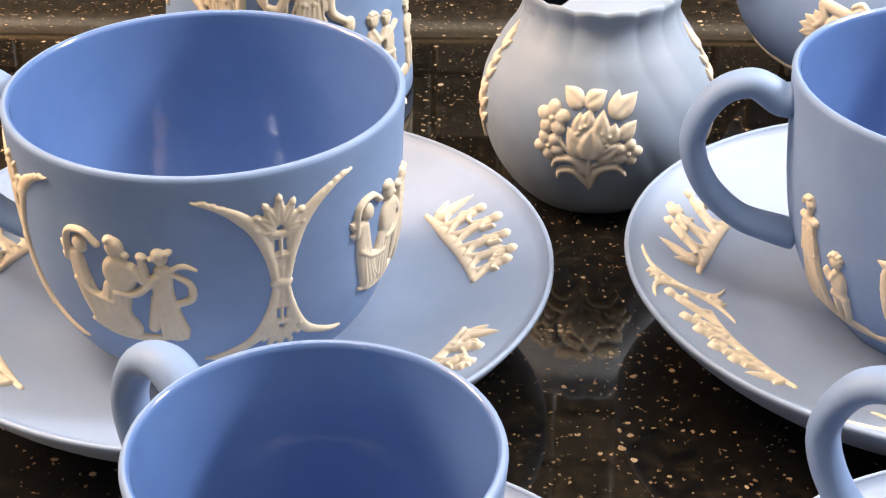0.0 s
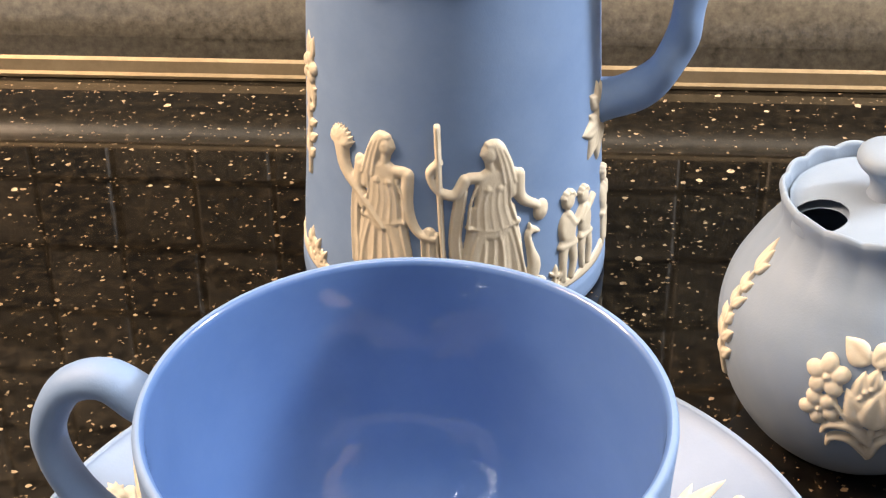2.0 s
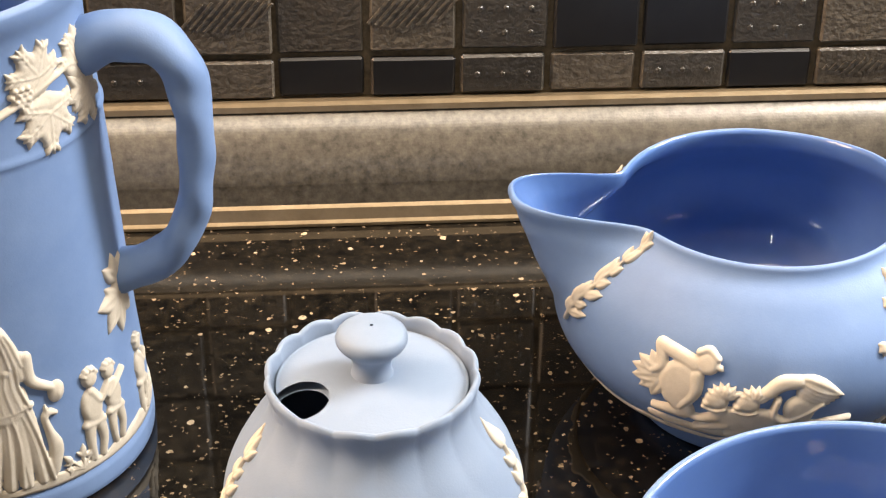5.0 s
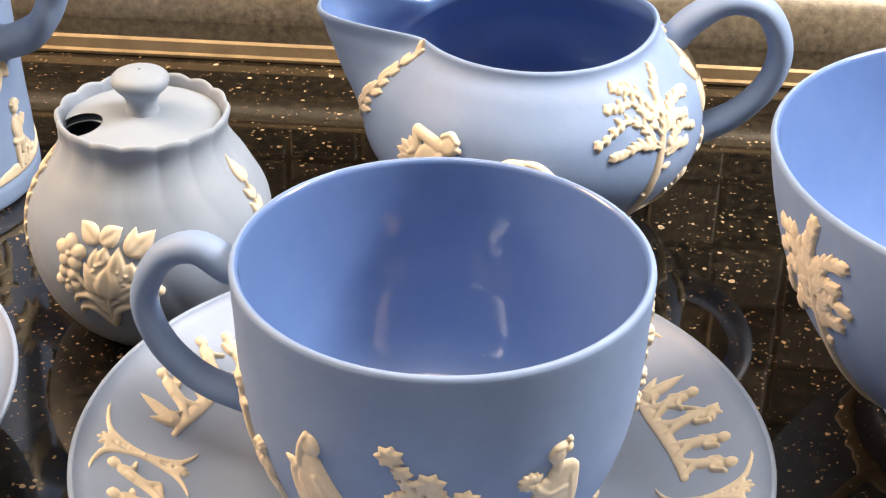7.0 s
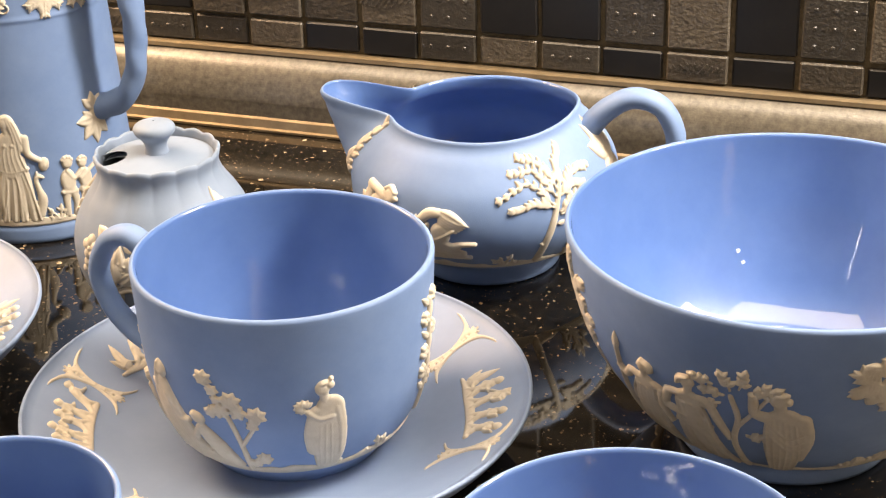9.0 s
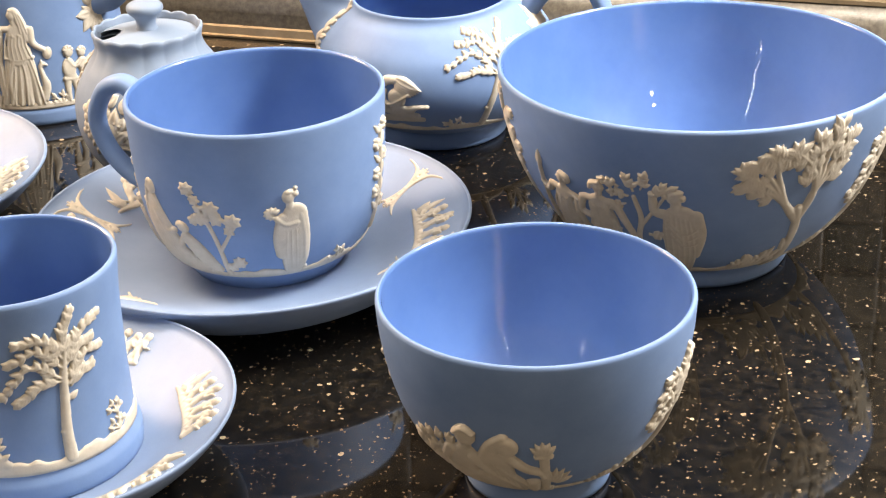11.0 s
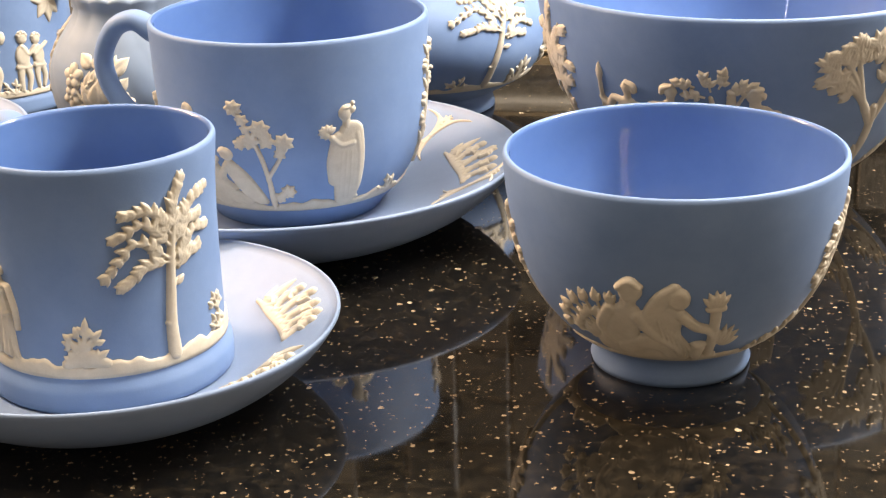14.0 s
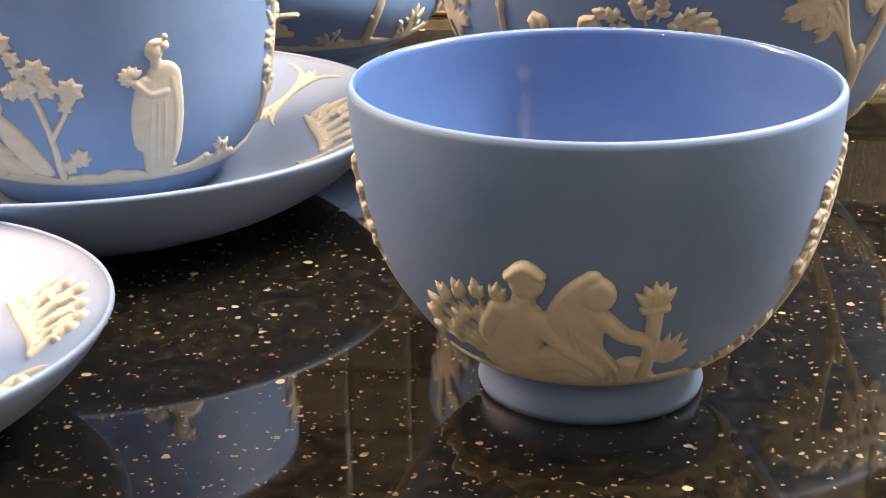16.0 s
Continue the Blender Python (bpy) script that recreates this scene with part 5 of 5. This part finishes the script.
# crouching figure, running animals and a winged figure behind them
for k in range(6):
    b = math.radians(120 + 26 * k)
    R.leaf(-18.5, 13.5, -18.5 + 8.2 * math.cos(b), 13.2 + 6.2 * math.sin(b), 2.0, 1.25 + 0.1 * (k % 2))
R.blob(-15, 13.6, 4.4, 5.2, -15, 1.5).stroke([(-20.2, 20.4, 1.6), (-16, 19.6, 1.6), (-12, 18.4, 1.8)], 1.65).stroke([(-20.4, 20.4, 1.4), (-19.2, 16.5, 1.3), (-21, 14.5, 1.0)], 1.6)
R.blob(-9.4, 19.2, 2.7, 2.6, -20, 1.8).stroke([(-11.6, 21, 0.8), (-9.4, 21.8, 0.9), (-7.2, 20.4, 0.7)], 2.0).leaf(-7.2, 19.2, -5.8, 17.8, 0.7, 1.6)
R.stroke([(-11.4, 16, 1.7), (-11.4, 12, 1.5), (-14, 8, 1.2)], 1.85).stroke([(-16, 10, 2.6), (-13, 6.4, 2.0), (-17.4, 5.6, 1.3), (-20.5, 5.4, 0.9)], 1.55)
for x, y in ((-6.6, 11.4), (-0.2, 11.6)):
    R.blob(x, y, 2.7, 2.1, -10, 1.75).blob(x - 1.8, y - 0.8, 1.3, 1.0, 0, 1.9).stroke([(x - 2.8, y - 1.8, 0.5), (x, y - 2.3, 0.5), (x + 2, y - 1.6, 0.5)], 1.9)
    for k in range(6):
        b = math.radians(35 + 24 * k)
        R.leaf(x + 1.6, y + 0.6, x + 1.6 + 4.4 * math.cos(b), y + 0.6 + 4.0 * math.sin(b), 0.95, 1.6 + 0.12 * (k % 3))
R.blob(-1.5, 6.6, 6.4, 3.6, -5, 1.3).blob(3.4, 7.0, 4.0, 3.6, 0, 1.35).stroke([(-6, 7, 1.5), (-10, 5.4, 1.1), (-12.6, 6.2, 0.8)], 1.5).stroke([(-4, 5, 1.4), (-8.5, 3.4, 1.0), (-11, 2.2, 0.8)], 1.6).stroke([(0, 4, 1.4), (-4, 2, 1.0)], 1.5)
R.stroke([(3.8, 14.6, 1.6), (6.6, 16.8, 1.8), (10, 17.2, 1.6)], 1.7).stroke([(6, 13, 0.9), (5.4, 9.4, 0.9), (7.6, 8, 0.9), (12, 10, 0.9), (15, 12, 0.8)], 1.7)
R.blob(10.6, 10.4, 3.4, 3.8, 20, 1.45).stroke([(10, 6.6, 2.4), (14, 5.4, 2.0), (17.6, 6.8, 1.1), (22, 7.2, 0.8)], 1.3).stroke([(4, 5.4, 1.4), (12, 4.4, 1.8), (18, 3.2, 1.2)], 1.1)
for k in range(5):
    R.leaf(9.6, 18.2 - 0.8 * k, 20.4 - 1.0 * k, 13.2 - 0.6 * k, 2.1, 1.9 - 0.12 * k)
R.stroke([(-22, 1.4, 1.2), (-8, 0.6, 1.5), (8, 1.6, 1.6), (20, 1.4, 1.0)], 0.9)
R.put(creamer, S_CR, at(creamer, -104), 0.0185, "white winged figures with running animals", "figure_relief")
palm(Relief(), 0, 0, 36, -0.06, 1.4).put(creamer, S_CR, at(creamer, -48), 0.0160, "white palm-like tree", "tree_relief", step=0.28, turn=-17)
bush(Relief(), 0, 0, 7, 3, 4).put(creamer, S_CR, at(creamer, -64), 0.0155, "small white plant", "plant_relief")
bush(Relief(), 0, 0, 10, 5, 6).put(creamer, S_CR, at(creamer, -28), 0.0155, "small white plant", "plant_relief")
for s in (-1, 1):
    R = sprig(Relief(), 0, 0, 90 - s * 35, 20, 7, 4.4, 1.15, s * 10, 1.2, 0.6, 32)
    R.put(creamer, S_CR, 180 + s * 12, 0.0315, "white laurel spray beside the spout", "leaf_relief", size=1.15)
R = Relief()
for a in (90, 60, 120, 25, 155, 270, 235, 305):
    R.leaf(0, 0, 7.5 * math.cos(math.radians(a)), 8 * math.sin(math.radians(a)), 2.0, 1.4)
R.put(creamer, S_CR, -3, 0.0425, "white leaf at the handle", "leaf_relief", size=1.35)
R = Relief()
for a in (90, 50, 130, 10, 170, 270):
    R.leaf(0, 0, 6 * math.cos(math.radians(a)), 6 * math.sin(math.radians(a)), 1.8, 1.3)
R.put(creamer, S_CR, -8, 0.0235, "white leaf under the handle", "leaf_relief")


# ---------------------------------------------------------------- mosaic tiles
PITCH, FIRST, ROW0 = 0.0255, 0.0414, 0.0323


def tile_mesh(name, w, h, style):
    """One mosaic tile, bevelled; some carry raised dots or slanting ridges."""
    bm = bmesh.new()
    bmesh.ops.create_cube(bm, size=1)
    for v in bm.verts:
        v.co = Vector((v.co.x * w, v.co.y * 0.006, v.co.z * h))
    bmesh.ops.bevel(bm, geom=bm.edges[:], offset=0.0007, segments=1, affect="EDGES")
    if style == "dots":
        n = 3
        for i in range(n):
            for j in range(max(1, round(n * h / w))):
                rows = max(1, round(n * h / w))
                m = Matrix.Translation((w * ((i + 0.5) / n - 0.5) * 0.9, -0.003, h * ((j + 0.5) / rows - 0.5) * 0.9)) @ Matrix.Diagonal((1, 0.5, 1, 1))
                bmesh.ops.create_icosphere(bm, subdivisions=1, radius=0.0010, matrix=m)
    if style == "ridges":
        for k in range(-4, 5):
            c = k * w / 8
            half = min(w, h) * 0.5 - abs(c) * 0.35
            m = Matrix.Translation((c * 0.8, -0.003, 0)) @ Matrix.Rotation(math.radians(40), 4, "Y") @ Matrix.Diagonal((0.0007, 0.0008, half * 1.15, 1))
            bmesh.ops.create_cube(bm, size=1, matrix=m)
    me = bpy.data.meshes.new(name)
    bm.to_mesh(me)
    bm.free()
    return me


STYLES = {}
for h, tag in ((0.0116, "low"), (0.0242, "full")):
    for style, mat in (("plain", TILE_STONE), ("glass", TILE_GLASS), ("dots", TILE_GREY), ("ridges", TILE_STONE)):
        me = tile_mesh("tile", 0.0238, h, style)
        me.materials.append(mat)
        STYLES[tag, style] = me
wall = bpy.data.objects["wall_back"]
rnd = random.Random(12)
order = {0: ["plain", "glass", "glass", "dots", "plain", "dots", "glass", "ridges", "glass", "plain", "glass"], 1: ["ridges", "plain", "ridges", "dots", "glass", "glass", "dots", "plain", "glass", "dots", "plain"]}
far_v, far_f = [], []
for row in range(22):
    h = 0.0116 if row == 0 else 0.0242
    z = ROW0 + 0.0002 + h / 2 if row == 0 else ROW0 + 0.0128 + (row - 1) * PITCH + PITCH / 2
    for col in range(-26, 34):
        x = FIRST + PITCH * (col + 0.5)
        if row in order and 0 <= col < len(order[row]):
            style = order[row][col]
        else:
            style = rnd.choice(("plain", "plain", "plain", "dots", "glass", "glass", "ridges"))
        depth = rnd.uniform(-0.0006, 0.0006)
        if row < 11 and -9 <= col < 18:
            ob = new("tile", STYLES["low" if row == 0 else "full", style])
            ob.parent = wall
            ob.matrix_world = pose(x + rnd.uniform(-0.0003, 0.0003), WALL_Y + 0.0035 + depth, z + rnd.uniform(-0.0003, 0.0003), rnd.uniform(-0.5, 0.5), rnd.uniform(-0.6, 0.6), rnd.uniform(-0.5, 0.5))
        else:
            k = len(far_v)
            far_v += [(x + sx * 0.0119, WALL_Y + dy + depth, z + sz * h / 2) for dy in (0.0005, 0.007) for sz in (-1, 1) for sx in (-1, 1)]
            far_f += [(k, k + 1, k + 3, k + 2), (k, k + 4, k + 5, k + 1), (k + 2, k + 3, k + 7, k + 6), (k, k + 2, k + 6, k + 4), (k + 1, k + 5, k + 7, k + 3)]
tagged(part("far_tiles", far_v, far_f, TILE_GREY, wall, smooth=False), "dark mosaic tiles further along the wall", kind="stuff")
